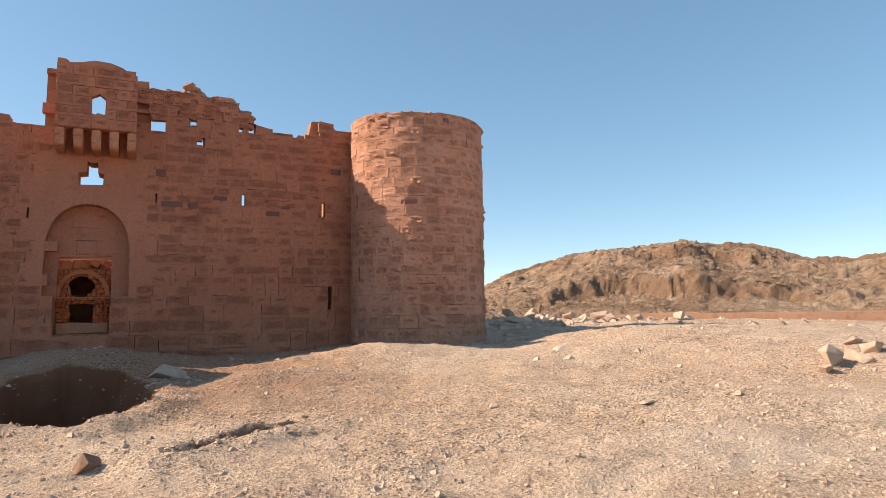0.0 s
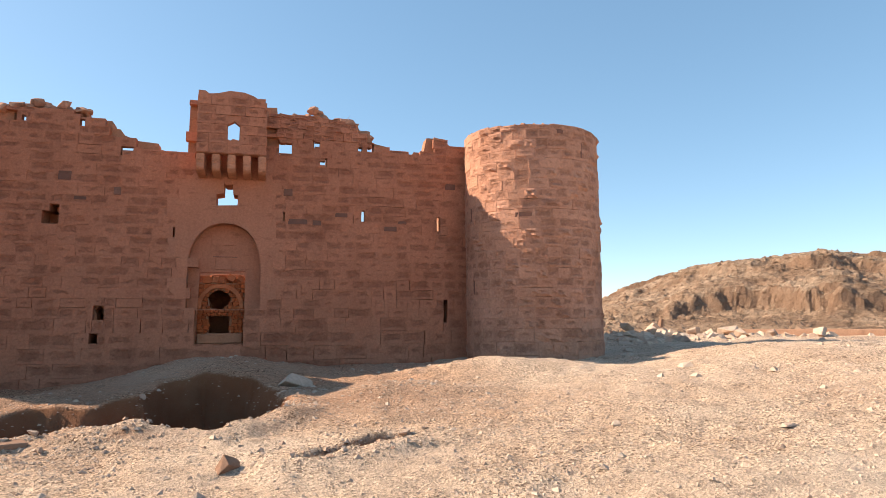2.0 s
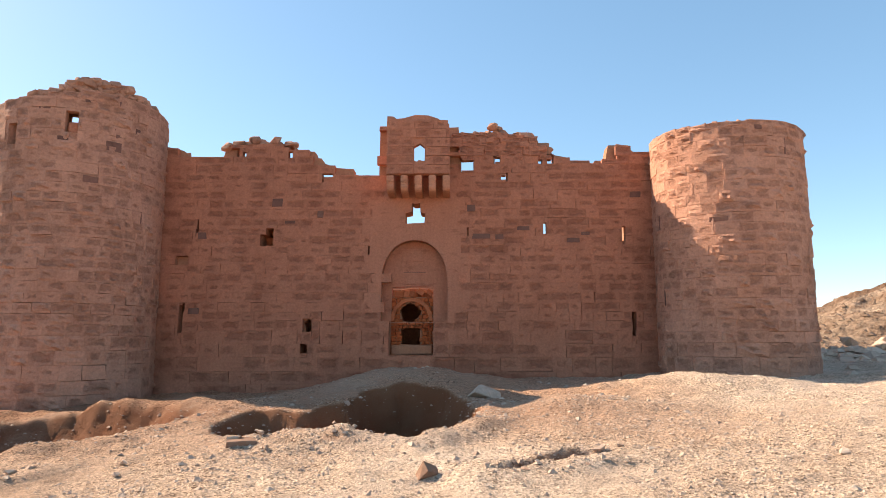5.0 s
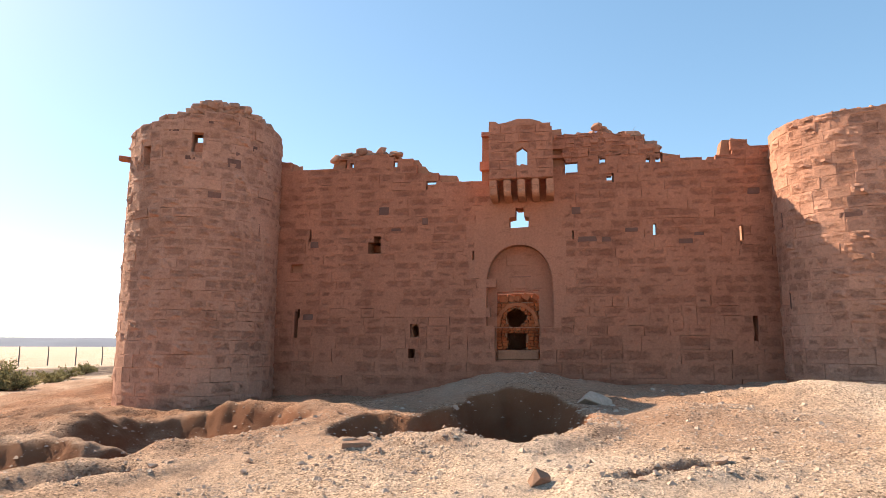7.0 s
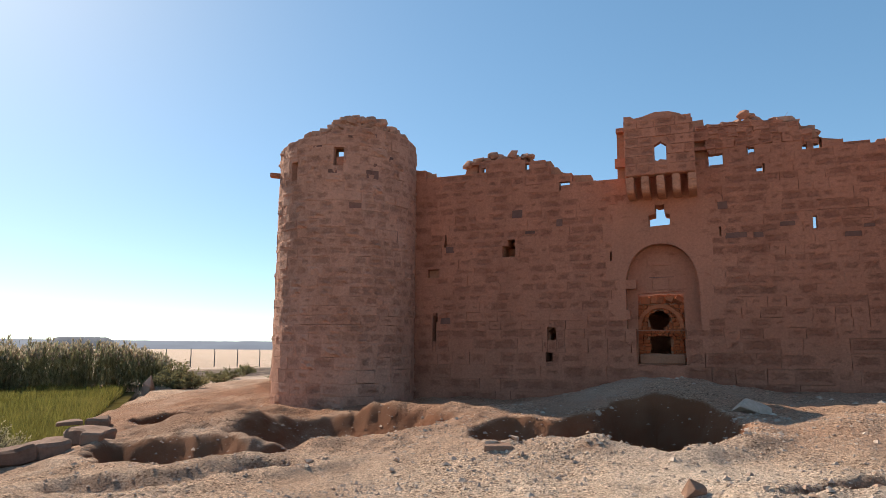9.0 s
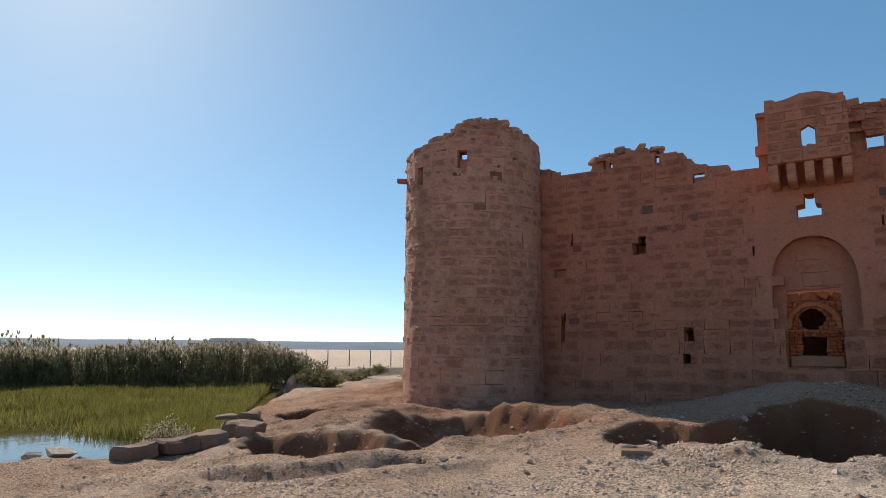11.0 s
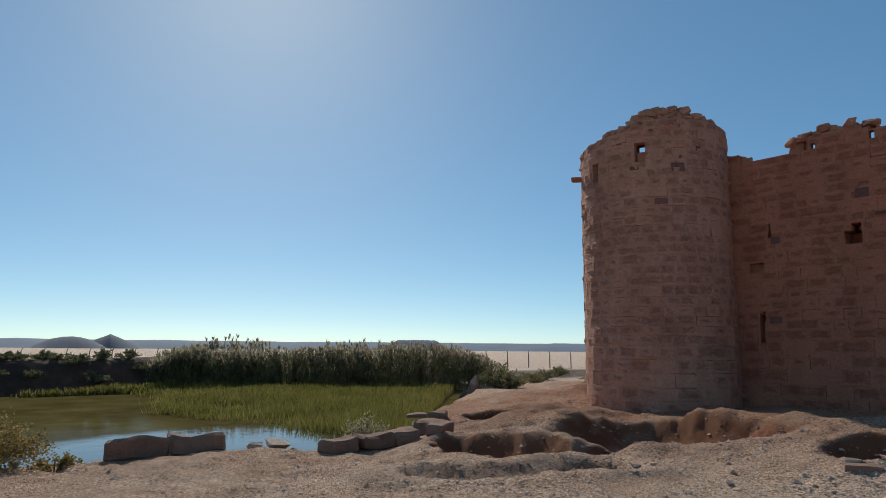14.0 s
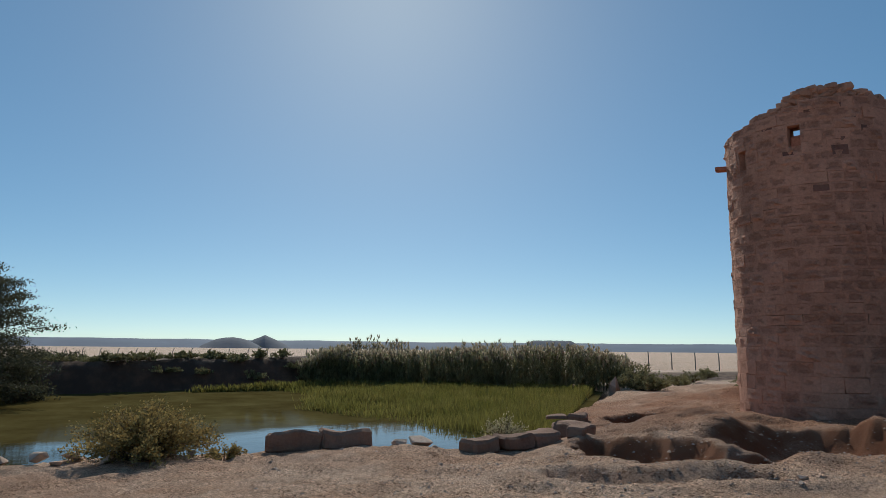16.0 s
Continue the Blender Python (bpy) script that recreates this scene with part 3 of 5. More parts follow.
ring = [(-9.2, -0.4)] + WALL_TOP + [(8.4, -0.4)]
door_ring = [(-0.72, 1.55), (0.68, 1.55), (0.68, 3.78), (-0.66, 3.72)]
core = part("core", plate([ring, T_SLOT, niche] + [splayed(o) for o in OPENINGS], 0.20, 0.72), M_CORE, front_wall)
# smooth rendered panel round the gate
PANEL_EDGE = [(2.56, -1.30, 1.62), (2.95, -1.52, 1.85), (3.55, -1.22, 1.55), (4.15, -1.55, 1.80), (4.75, -1.36, 1.58), (5.35, -1.62, 1.78), (5.95, -1.30, 1.55), (6.25, -1.42, 1.72), (6.55, -1.1, 1.45), (7.2, 0, 0)]
PANEL = [(1.0, 2.562)] + [q for (z0, l, r), (z1, _, _) in zip(PANEL_EDGE, PANEL_EDGE[1:]) for q in ((r, z0), (r + 0.001, z1))]
PANEL = PANEL + [q for (z0, l, r), (z1, _, _) in list(zip(PANEL_EDGE, PANEL_EDGE[1:]))[::-1] for q in ((l - 0.001, z1), (l, z0))] + [(-0.9, 2.562)]
DOORWAY = (-0.02, 1.55, 1.40, 1.01, 'box')
part("gate_panel", plate([PANEL, T_SLOT, pointed_arch(GATE_X, 1.07, 2.58, 3.75, 5.22)], -0.012, 0.196), M_PLASTER, front_wall, "smooth rendered masonry panel")

wall_items = []
TRIMS = OPENINGS + [DOORWAY]
z = -0.2
while z < 9.0:
    course = course_height(z) * rng.uniform(0.93, 1.07)
    x = -8.9 - rng.random() * 0.5
    while x < 8.1:
        h = course
        w = rng.choice((0.40, 0.47, 0.54, 0.60, 0.70)) * rng.uniform(0.9, 1.1) * (1.0 if z > 1.9 else 1.25)
        cx, cz = x + w / 2, z + h / 2
        x += w
        head = min(top_at(cx - w * 0.4), top_at(cx + w * 0.4))
        if z > head - 0.07:
            continue
        h = min(h, head - z)
        cz = z + h / 2
        if all(in_poly(cx + a * w / 2, cz + b * h / 2, PANEL) for a in (-.8, .8) for b in (-.8, .8)):
            continue
        if any(abs(cx - o[0]) < (w + o[2]) / 2 - 0.03 and abs(cz - o[1] - o[3] / 2) < (h + o[3]) / 2 - 0.03 for o in TRIMS):
            # trim the block back beside an opening
            o = [o for o in TRIMS if abs(cx - o[0]) < (w + o[2]) / 2 - 0.03 and abs(cz - o[1] - o[3] / 2) < (h + o[3]) / 2 - 0.03][0]
            lo, hi = o[0] - o[2] / 2, o[0] + o[2] / 2
            for a, b in ((cx - w / 2, lo), (hi, cx + w / 2)):
                if b - a > 0.08:
                    wall_items.append(((a + b) / 2, cz, b - a, h))
            a, b = max(lo, cx - w / 2), min(hi, cx + w / 2)
            for c, d in ((z, o[1]), (o[1] + o[3], z + h)):
                if d - c > 0.04 and not any(p is not o and abs((a + b) / 2 - p[0]) < p[2] / 2 and c - 0.02 < p[1] + p[3] / 2 < d + 0.02 for p in TRIMS):
                    wall_items.append(((a + b) / 2, (c + d) / 2, b - a, d - c))
            continue
        wall_items.append((cx, cz, w, h))
    z += course
wall_rest = []
for cx, cz, w, h in wall_items:
    if rng.random() < 0.003 or (cz > 2.5 and in_poly(cx, cz + 0.03, niche)):
        continue
    proud = rng.uniform(0.002, 0.016)
    low = cz < 3.2
    gap_x = rng.uniform(0.008, 0.022) if rng.random() < (0.34 if low else 0.08) else 0.0
    gap_z = rng.uniform(0.010, 0.024) if rng.random() < (0.16 if low else 0.05) else 0.0
    rubble = 1.5 < cx < 4.6 and cz > 7.95
    m = pose(cx, 0.11 - proud / 2, cz, rng.uniform(-0.3, 0.3), rng.uniform(-0.3, 0.3), rng.uniform(-0.3, 0.3))
    size = (w - gap_x, 0.22 + proud, h - gap_z)
    if rubble:
        for i in range(2):
            for j in range(2):
                q = pose(cx + (i - .5) * w / 2, 0.12 - rng.uniform(0, .04), cz + (j - .5) * h / 2, rng.uniform(-4, 4), rng.uniform(-9, 9), rng.uniform(-4, 4))
                wall_rest.append((q, (w / 2 * rng.uniform(.95, 1.25), 0.26, h / 2 * rng.uniform(.95, 1.25)), True))
    else:
        wall_rest.append((m, size, False))
wall_rest.sort(key=lambda it: abs(it[0].translation.z - 3.5) + 0.3 * abs(it[0].translation.x - 1.0))
plain = [it for it in wall_rest if not it[2]]
WALL_PARTS, WALL_JOINED = plain[:300], plain[300:]
joined_blocks("upper_masonry", [it[:2] for it in WALL_JOINED], BLOCKS, M_STONE_JOINED, front_wall)
joined_blocks("rubble_masonry", [it[:2] for it in wall_rest if it[2]], ROUGH_BLOCKS, M_STONE_JOINED, front_wall)
# darker patched blocks
for cx, cz, w, h in [(2.25, 5.34, .62, .17), (2.83, 5.32, .28, .16), (3.6, 5.6, .4, .13), (5.2, 5.2, .42, .15), (5.6, 5.42, .28, .1), (-7.0, 2.93, .36, .2), (-6.85, 5.38, .3, .22), (-3.0, 6.08, .2, .24), (-4.42, 6.47, .36, .28), (1.92, 6.27, .28, .22), (7.25, 6.7, .36, .2), (-3.98, 5.82, .36, .1)]:
    block(front_wall, pose(cx, 0.095, cz), (w, 0.236, h), DARK_BLOCKS, "dark_block")

# rooms behind the wall that keep the lower openings dark, and the other sides of the fort
def inner_wall(name, x0, x1, y0, y1, z0, z1, label):
    ob = part(name, box_bm(x0, x1, y0, y1, z0, z1, 0.03, 0.05, 3, 6), M_CORE)
    return tagged(ob, label, "wall", kind="structure")


inner_wall("wall_inner_west", -8.4, -1.6, 1.3, 3.4, -0.4, 4.6, "plain masonry of the rooms inside the fort")
inner_wall("wall_inner_upper", -8.0, -3.2, 1.0, 1.5, 4.4, 6.3, "plain masonry of the rooms inside the fort")
inner_wall("wall_inner_east", 1.6, 8.0, 1.3, 3.4, -0.4, 4.6, "plain masonry of the rooms inside the fort")
inner_wall("wall_gate_back", -1.6, 1.6, 3.2, 4.0, -0.4, 3.9, "plain masonry at the back of the gate passage")
inner_wall("ceiling_gate", -1.6, 1.6, 0.76, 3.2, 3.35, 3.5, "vault over the gate passage")
inner_wall("wall_west", -11.2, -10.2, 1.0, 22.0, -0.5, 8.0, "plain west side of the sandstone fort")
inner_wall("wall_east", 9.6, 10.6, 1.0, 22.0, -0.3, 7.6, "plain east side of the sandstone fort")
inner_wall("wall_back", -10.2, 9.6, 21.0, 22.0, -0.4, 7.4, "plain back side of the sandstone fort")

# gate: recessed tympanum panel, doorway and rough stone filling
gate = new("door_1")
tagged(gate, "walled-up fort gate filled with orange rubble masonry", "gate", kind="structure")
niche_back = [(x, z) for x, z in pointed_arch(GATE_X, 1.10, 1.3, 3.75, 5.26)]
part("tympanum", plate([niche_back, door_ring], 0.40, 0.62), M_PLASTER, gate, "plain stone panel in the arch")
part("lintel_block", box_bm(-0.35, 0.33, 0.375, 0.42, 4.58, 4.98, 0.012, 0.01, 2, 1), M_PLASTER, gate)
part("keystone", box_bm(-0.22, 0.28, 0.378, 0.42, 3.82, 4.20, 0.02, 0.02, 4, 2), M_PLASTER, gate)
part("crack", box_bm(-0.30, 0.44, 0.385, 0.42, 4.205, 4.225, 0.0, 0.012, 7, 3), M_DARK, gate)
fill_ring = [(-0.72, 1.55), (0.66, 1.55), (0.66, 3.38), (0.3, 3.42), (-0.1, 3.40), (-0.74, 3.44)]
low_hole = [(-0.37, 1.88), (0.24, 1.86), (0.25, 2.40), (-0.38, 2.40)]
high_hole = [(-0.33, 2.66), (-0.2, 2.60), (0.05, 2.58), (0.12, 2.70), (0.25, 2.78), (0.27, 2.98), (0.1, 3.16), (-0.1, 3.22), (-0.3, 3.12), (-0.42, 3.0), (-0.36, 2.82)]
part("fill_core", plate([fill_ring, low_hole, high_hole], 0.57, 0.76), M_CORE, gate)
part("sill", box_bm(-0.70, 0.66, 0.42, 0.57, 1.56, 1.86, 0.03, 0.03, 6, 3), M_CORE, gate)
RUB = stone_meshes(6, 0.12, 0.14, M_RUBBLE, 130)
zz = 1.6
while zz < 3.34:
    hh = rng.uniform(0.08, 0.15)
    xx = -0.70
    while xx < 0.62:
        ww = rng.uniform(0.09, 0.2)
        mx, mz = xx + ww / 2, zz + hh / 2
        if not (in_poly(mx, mz, [(x * 1.1 - .0, z) for x, z in low_hole]) or in_poly(mx, mz, high_hole)) and not (zz < 1.86 and abs(mx + .05) < .33):
            block(gate, pose(mx, 0.54, mz, rng.uniform(-8, 8), rng.uniform(-14, 14), rng.uniform(-8, 8)), (ww * 0.93, 0.12, hh * 0.9), RUB, "rubble_stone")
        xx += ww
    zz += hh
# stones of the relieving arch
M_ARCH = stone_material("gate_arch_stone", False, (0.54, 0.165, 0.075), (0.58, 0.19, 0.09), (0.46, 0.13, 0.055))
VOUSSOIRS = stone_meshes(3, 0.03, 0.04, M_ARCH, 170)
for i in range(9):
    a = radians(8 + i * 164 / 8)
    block(gate, pose(-0.03 - 0.62 * math.cos(a), 0.50, 2.66 + 0.66 * math.sin(a), 0, -90 + math.degrees(a), 0), (0.25, 0.14, 0.12), VOUSSOIRS, "arch_stone")
for i in range(5):
    block(gate, pose(-0.45 + i * 0.24, 0.60, 3.50 + 0.03 * (i % 2), 10 * i, 7 * i, 30 * i), (0.27, 0.22, 0.20), VOUSSOIRS, "loose_stone")

# machicolated box over the gate
box = new("machicolation")
tagged(box, "projecting stone box on five corbels over the gate", "bay")
win = [(0.10, 7.60), (0.20, 7.57), (0.26, 7.62), (0.44, 7.58), (0.45, 8.04), (0.29, 8.17), (0.10, 8.06)]
front = [(-0.75, 7.16), (1.22, 7.16), (1.22, 8.80), (1.05, 8.84), (0.85, 8.98), (0.55, 9.08), (0.15, 9.10), (-0.2, 9.0), (-0.45, 8.97), (-0.55, 9.05), (-0.75, 9.06)]
part("front_wall", plate([front, win], -0.95, -0.72), M_PLASTER, box)
part("side_wall", box_bm(-0.75, -0.53, -0.72, 0.19, 7.16, 8.95, 0.02, 0.03, 1, 3), M_PLASTER, box)
part("side_wall", box_bm(1.0, 1.22, -0.72, 0.19, 7.16, 8.75, 0.02, 0.03, 2, 3), M_PLASTER, box)
zb = 7.17
while zb < 8.95:
    hb = 0.29
    xb = -0.76
    while xb < 1.2:
        wb = min(rng.uniform(0.3, 0.6), 1.235 - xb)
        mx, mz = xb + wb / 2, zb + hb / 2
        if in_poly(mx, zb + hb * 0.8, front) and not (xb < 0.46 and xb + wb > 0.09 and zb < 8.15 and zb + hb > 7.58):
            block(box, pose(mx, -0.965, mz), (wb - 0.012, 0.05 + rng.uniform(0, .02), hb - 0.012), BLOCKS)
        elif zb < 8.15 and zb + hb > 7.58:
            for a, b in ((xb, 0.095), (0.455, xb + wb)):
                if b - a > 0.05:
                    block(box, pose((a + b) / 2, -0.965, mz), (b - a - 0.012, 0.05, hb - 0.012), BLOCKS)
        xb += wb
    zb += hb
for i in range(5):
    cx = -0.64 + i * 0.44
    bm = bmesh.new()
    prof = [(0.19, 6.60), (-0.55, 6.61), (-0.74, 6.64), (-0.84, 6.70), (-0.885, 6.79), (-0.89, 6.90), (-0.925, 6.93), (-0.93, 7.15), (0.19, 7.15)]
    vs = [bm.verts.new((cx - 0.115, y, zq)) for y, zq in prof]
    f = bm.faces.new(vs)
    made = bmesh.ops.extrude_face_region(bm, geom=[f])
    bmesh.ops.translate(bm, vec=(0.23, 0, 0), verts=[g for g in made["geom"] if isinstance(g, bmesh.types.BMVert)])
    bmesh.ops.recalc_face_normals(bm, faces=bm.faces[:])
    bmesh.ops.bevel(bm, geom=bm.edges[:], offset=0.02, segments=2, affect='EDGES')
    part("corbel", bm, M_CORBEL, box, "rounded tan stone corbel")


# ---- towers ----
def tower(name, label, cx, cy, r, z0, rim, holes, a_front, seed):
    """Round tower: a hollow core with an uneven rim and courses of blocks round it. Angles are degrees from +x; rim gives the height by angle."""
    top = new(name)
    tagged(top, label, "tower")
    n, zs = 96, list(np.arange(z0, 7.0, 0.6)) + [7.3, 7.6, 7.9, 8.2, 8.5, 8.8, 9.1, 9.5, 9.9]
    bm = bmesh.new()
    rr, ri = r - 0.20, r - 0.62
    def ringz(a, zq):
        return min(zq, rim(a))
    outer = [[bm.verts.new((cx + rr * math.cos(2 * math.pi * i / n), cy + rr * math.sin(2 * math.pi * i / n), ringz(360 * i / n, zq))) for i in range(n)] for zq in zs]
    inner = [[bm.verts.new((cx + ri * math.cos(2 * math.pi * i / n), cy + ri * math.sin(2 * math.pi * i / n), ringz(360 * i / n, zq))) for i in range(n)] for zq in zs]
    def is_hole(i, j):
        a, zq = 360 * (i + .5) / n, (zs[j] + zs[j + 1]) / 2
        return any(abs((a - h[0] + 180) % 360 - 180) < h[2] / 2 and h[1] < zq < h[1] + h[3] for h in holes)
    for j in range(len(zs) - 1):
        for i in range(n):
            i2 = (i + 1) % n
            if ringz(360 * i / n, zs[j]) >= rim(360 * i / n) and ringz(360 * i2 / n, zs[j]) >= rim(360 * i2 / n):
                continue
            if is_hole(i, j):
                continue
            bm.faces.new((outer[j][i], outer[j][i2], outer[j + 1][i2], outer[j + 1][i]))
            bm.faces.new((inner[j][i2], inner[j][i], inner[j + 1][i], inner[j + 1][i2]))
    bmesh.ops.remove_doubles(bm, verts=bm.verts[:], dist=0.0005)
    part("core", bm, M_CORE, top)
    # rim cap
    bm = bmesh.new()
    o = [bm.verts.new((cx + rr * math.cos(2 * math.pi * i / n), cy + rr * math.sin(2 * math.pi * i / n), rim(360 * i / n) - 0.004)) for i in range(n)]
    q = [bm.verts.new((cx + ri * math.cos(2 * math.pi * i / n), cy + ri * math.sin(2 * math.pi * i / n), rim(360 * i / n) - 0.004)) for i in range(n)]
    for i in range(n):
        bm.faces.new((o[i], o[(i + 1) % n], q[(i + 1) % n], q[i]))
    part("rim", bm, M_CORE, top)
    g = random.Random(seed)
    near, rest = [], []
    zq = z0
    while zq < 9.8:
        h = course_height(zq) * g.uniform(0.92, 1.08)
        a = g.uniform(0, 20)
        end = a + 360
        while a < end - 3:
            w = g.choice((0.36, 0.43, 0.50, 0.58)) * g.uniform(0.9, 1.1) * (1.0 if zq > 1.9 else 1.25)
            da = math.degrees(w / r)
            if end - a < da * 1.4:
                da = end - a
                w = radians(da) * r
            am = (a + da / 2) % 360
            a += da
            head = min(rim(am - da * .4), rim(am + da * .4)) + 0.02
            if zq > head - 0.08:
                continue
            hb = min(h, head - zq)
            pieces = [(am - da / 2, am + da / 2, zq, zq + hb)]
            for ha, hz, hw, hh in holes:
                off = (am - ha + 180) % 360 - 180
                lo, hi = off - da / 2, off + da / 2
                if hi <= -hw / 2 or lo >= hw / 2 or zq + hb <= hz or zq >= hz + hh:
                    continue
                pieces = [(ha + p, ha + q, b, t) for p, q, b, t in (
                    (lo, -hw / 2, zq, zq + hb), (hw / 2, hi, zq, zq + hb),
                    (max(lo, -hw / 2), min(hi, hw / 2), zq, min(zq + hb, hz)), (max(lo, -hw / 2), min(hi, hw / 2), max(zq, hz + hh), zq + hb)) if q - p > 1.2 and t - b > 0.05]
                break
            for p0, p1, b, t in pieces:
                pm, pw, ph = (p0 + p1) / 2, radians(p1 - p0) * r, t - b
                proud = abs(g.gauss(0.0, 0.008)) + (0.02 if g.random() < 0.06 else 0)
                low = zq < 3.0
                gap_w = g.uniform(0.008, 0.022) if g.random() < (0.34 if low else 0.1) else 0.0
                gap_h = g.uniform(0.010, 0.024) if g.random() < (0.16 if low else 0.07) else 0.0
                m = pose(cx, cy, 0) @ pose(0, 0, 0, 0, 0, pm) @ pose(r - 0.12 + proud / 2, 0, (b + t) / 2, g.uniform(-.5, .5), g.uniform(-.5, .5), g.uniform(-.5, .5))
                item = (m, (0.26 + proud, pw - gap_w + 0.01, ph - gap_h))
                front_on = abs((pm - a_front + 180) % 360 - 180)
                (near if front_on < 100 else rest).append((front_on + 4 * abs(zq - 4), item))
        zq += h
    near.sort(key=lambda it: it[0])
    joined_blocks("rear_masonry", [it[1] for it in near[300:] + rest], TOWER_BLOCKS, M_TOWER_JOINED, top)
    return top, [it[1] for it in near[:300]]


def rock_faced(count, swell, seed):
    """Blocks whose outer face is left rough and swollen."""
    out = []
    for i in range(count):
        bm = bmesh.new()
        bmesh.ops.create_cube(bm, size=1.0)
        rim_edges = [e for e in bm.edges if all(v.co.x > 0.4 for v in e.verts)]
        bmesh.ops.subdivide_edges(bm, edges=rim_edges, cuts=3, use_grid_fill=True)
        places = [[0.0, v.co.y, v.co.z] for v in bm.verts]
        for v in bm.verts:
            if v.co.x > 0.4:
                inner = max(0.0, 0.5 - max(abs(v.co.y), abs(v.co.z))) * 4
                v.co.x += swell * min(1, inner) * (0.55 + 1.3 * noise.noise(v.co * 2.6 + Vector((seed, i * 5.7, 0))))
        me = bpy.data.meshes.new("block")
        bm.to_mesh(me)
        bm.free()
        face_place(me, places)
        me.materials.append(M_TOWER)
        out.append(me)
    return out


TOWER_BLOCKS = stone_meshes(8, 0.025, 0.04, M_TOWER, 210, 0) + stone_meshes(4, 0.03, 0.05, M_TOWER, 230, 0) + rock_faced(3, 0.14, 3) + rock_faced(2, 0.28, 9)


def rim_west(a):
    a = a % 360
    z = float(np.interp(a, [0, 22, 45, 170, 205, 235, 262, 285, 292, 305, 325, 345, 360], [9.18, 9.05, 8.5, 8.6, 8.78, 8.82, 8.92, 9.02, 9.14, 9.26, 9.26, 9.22, 9.18]))
    return z + 0.08 * noise.noise(Vector((a * 0.4, 0, 3)))


def rim_east(a):
    a = a % 360
    z = float(np.interp(a, [0, 90, 150, 200, 240, 270, 320, 360], [8.1, 8.2, 8.25, 8.22, 8.1, 8.12, 8.1, 8.1]))
    return z + 0.06 * noise.noise(Vector((a * 0.5, 0, 8)))


tower_w, TOWER_W_PARTS = tower("corner_tower", "tall round sandstone corner tower with a broken top", -10.42, -0.9, 2.40, -0.35, rim_west,
                [(292, 7.86, 8, 0.62), (252, 7.5, 8, 0.62)], 300, 11)
tower_e, TOWER_E_PARTS = tower("corner_tower", "round sandstone corner tower partly sunlit", 9.8, -0.9, 2.17, 0.3, rim_east,
                [], 247, 12)

for ang, zc, w, h in ((319, 7.62, .44, .30), (303, 8.92, .36, .26), (312, 8.86, .30, .2), (318, 8.9, .34, .24), (327, 8.55, .32, .24), (337, 8.25, .3, .2), (288, 7.64, .32, .2), (317, 8.1, .2, .14), (275, 8.62, .36, .26), (306, 6.55, .42, .2), (285, 6.2, .3, .2), (322, 7.95, .2, .12)):
    block(tower_w, pose(-10.42, -0.9, 0) @ pose(0, 0, 0, 0, 0, ang) @ pose(2.298, 0, zc), (0.24, w, h), DARK_BLOCKS, "dark_block")
block(tower_w, pose(-10.42, -0.9, 0) @ pose(0, 0, 0, 0, 0, 293) @ pose(2.15, 0, 8.02), (0.3, 0.3, 0.34), ROUGH_BLOCKS, "filling_stone")
# thin dark strips set in the face, painting the shade inside narrow slits
for ang, zc, w, h in ((20, 3.2, 0.05, 0.7), (343, 5.6, 0.05, 0.5)):
    block(tower_w, pose(-10.42, -0.9, 0) @ pose(0, 0, 0, 0, 0, ang) @ pose(2.31, 0, zc), (0.24, w, h), DARK_BLOCKS, "dark_joint")
for ang, zc, w, h in ((293, 7.4, 0.06, 0.5), (187, 5.5, 0.05, 0.55), (190, 3.3, 0.05, 0.6)):
    block(tower_e, pose(9.8, -0.9, 0) @ pose(0, 0, 0, 0, 0, ang) @ pose(2.08, 0, zc), (0.24, w, h), DARK_BLOCKS, "dark_joint")
block(tower_w, pose(-10.42, -0.9, 0) @ pose(0, 0, 0, 0, 0, 219) @ pose(2.45, 0, 7.95), (0.6, 0.3, 0.13), ROUGH_BLOCKS, "spout_stone")
block(tower_e, pose(9.8, -0.9, 0) @ pose(0, 0, 0, 0, 0, 241) @ pose(2.06, 0, 5.35), (0.27, 0.5, 0.14), DARK_BLOCKS, "dark_block")
block(tower_e, pose(9.8, -0.9, 0) @ pose(0, 0, 0, 0, 0, 272) @ pose(2.07, 0, 7.92), (0.25, 0.22, 0.14), DARK_BLOCKS, "dark_block")

# ---- loose stones ----
def rock_bm(size, seed, points=11):
    g = random.Random(seed)
    bm = bmesh.new()
    for _ in range(points):
        v = Vector((g.gauss(0, 1), g.gauss(0, 1), g.gauss(0, 1))).normalized()
        v *= g.uniform(0.85, 1.0) / max(abs(c) for c in v) ** 0.75
        bm.verts.new((v.x * size[0] / 2, v.y * size[1] / 2, v.z * size[2] / 2))
    made = bmesh.ops.convex_hull(bm, input=bm.verts[:])
    bmesh.ops.delete(bm, geom=[e for e in made["geom_interior"] if isinstance(e, bmesh.types.BMVert)], context='VERTS')
    bmesh.ops.bevel(bm, geom=bm.edges[:], offset=min(size) * 0.03, segments=1, affect='EDGES')
    return bm


def rock(x, y, size, seed, label, turn=0.0, sink=0.25, name="rock", category="rock", material=None, group=""):
    ob = part(name, rock_bm(size, seed), material or M_ROCK)
    ob.matrix_basis = pose(x, y, ground_z(x, y) + size[2] * (0.5 - sink), 0, 0, turn)
    return tagged(ob, label, category, group)


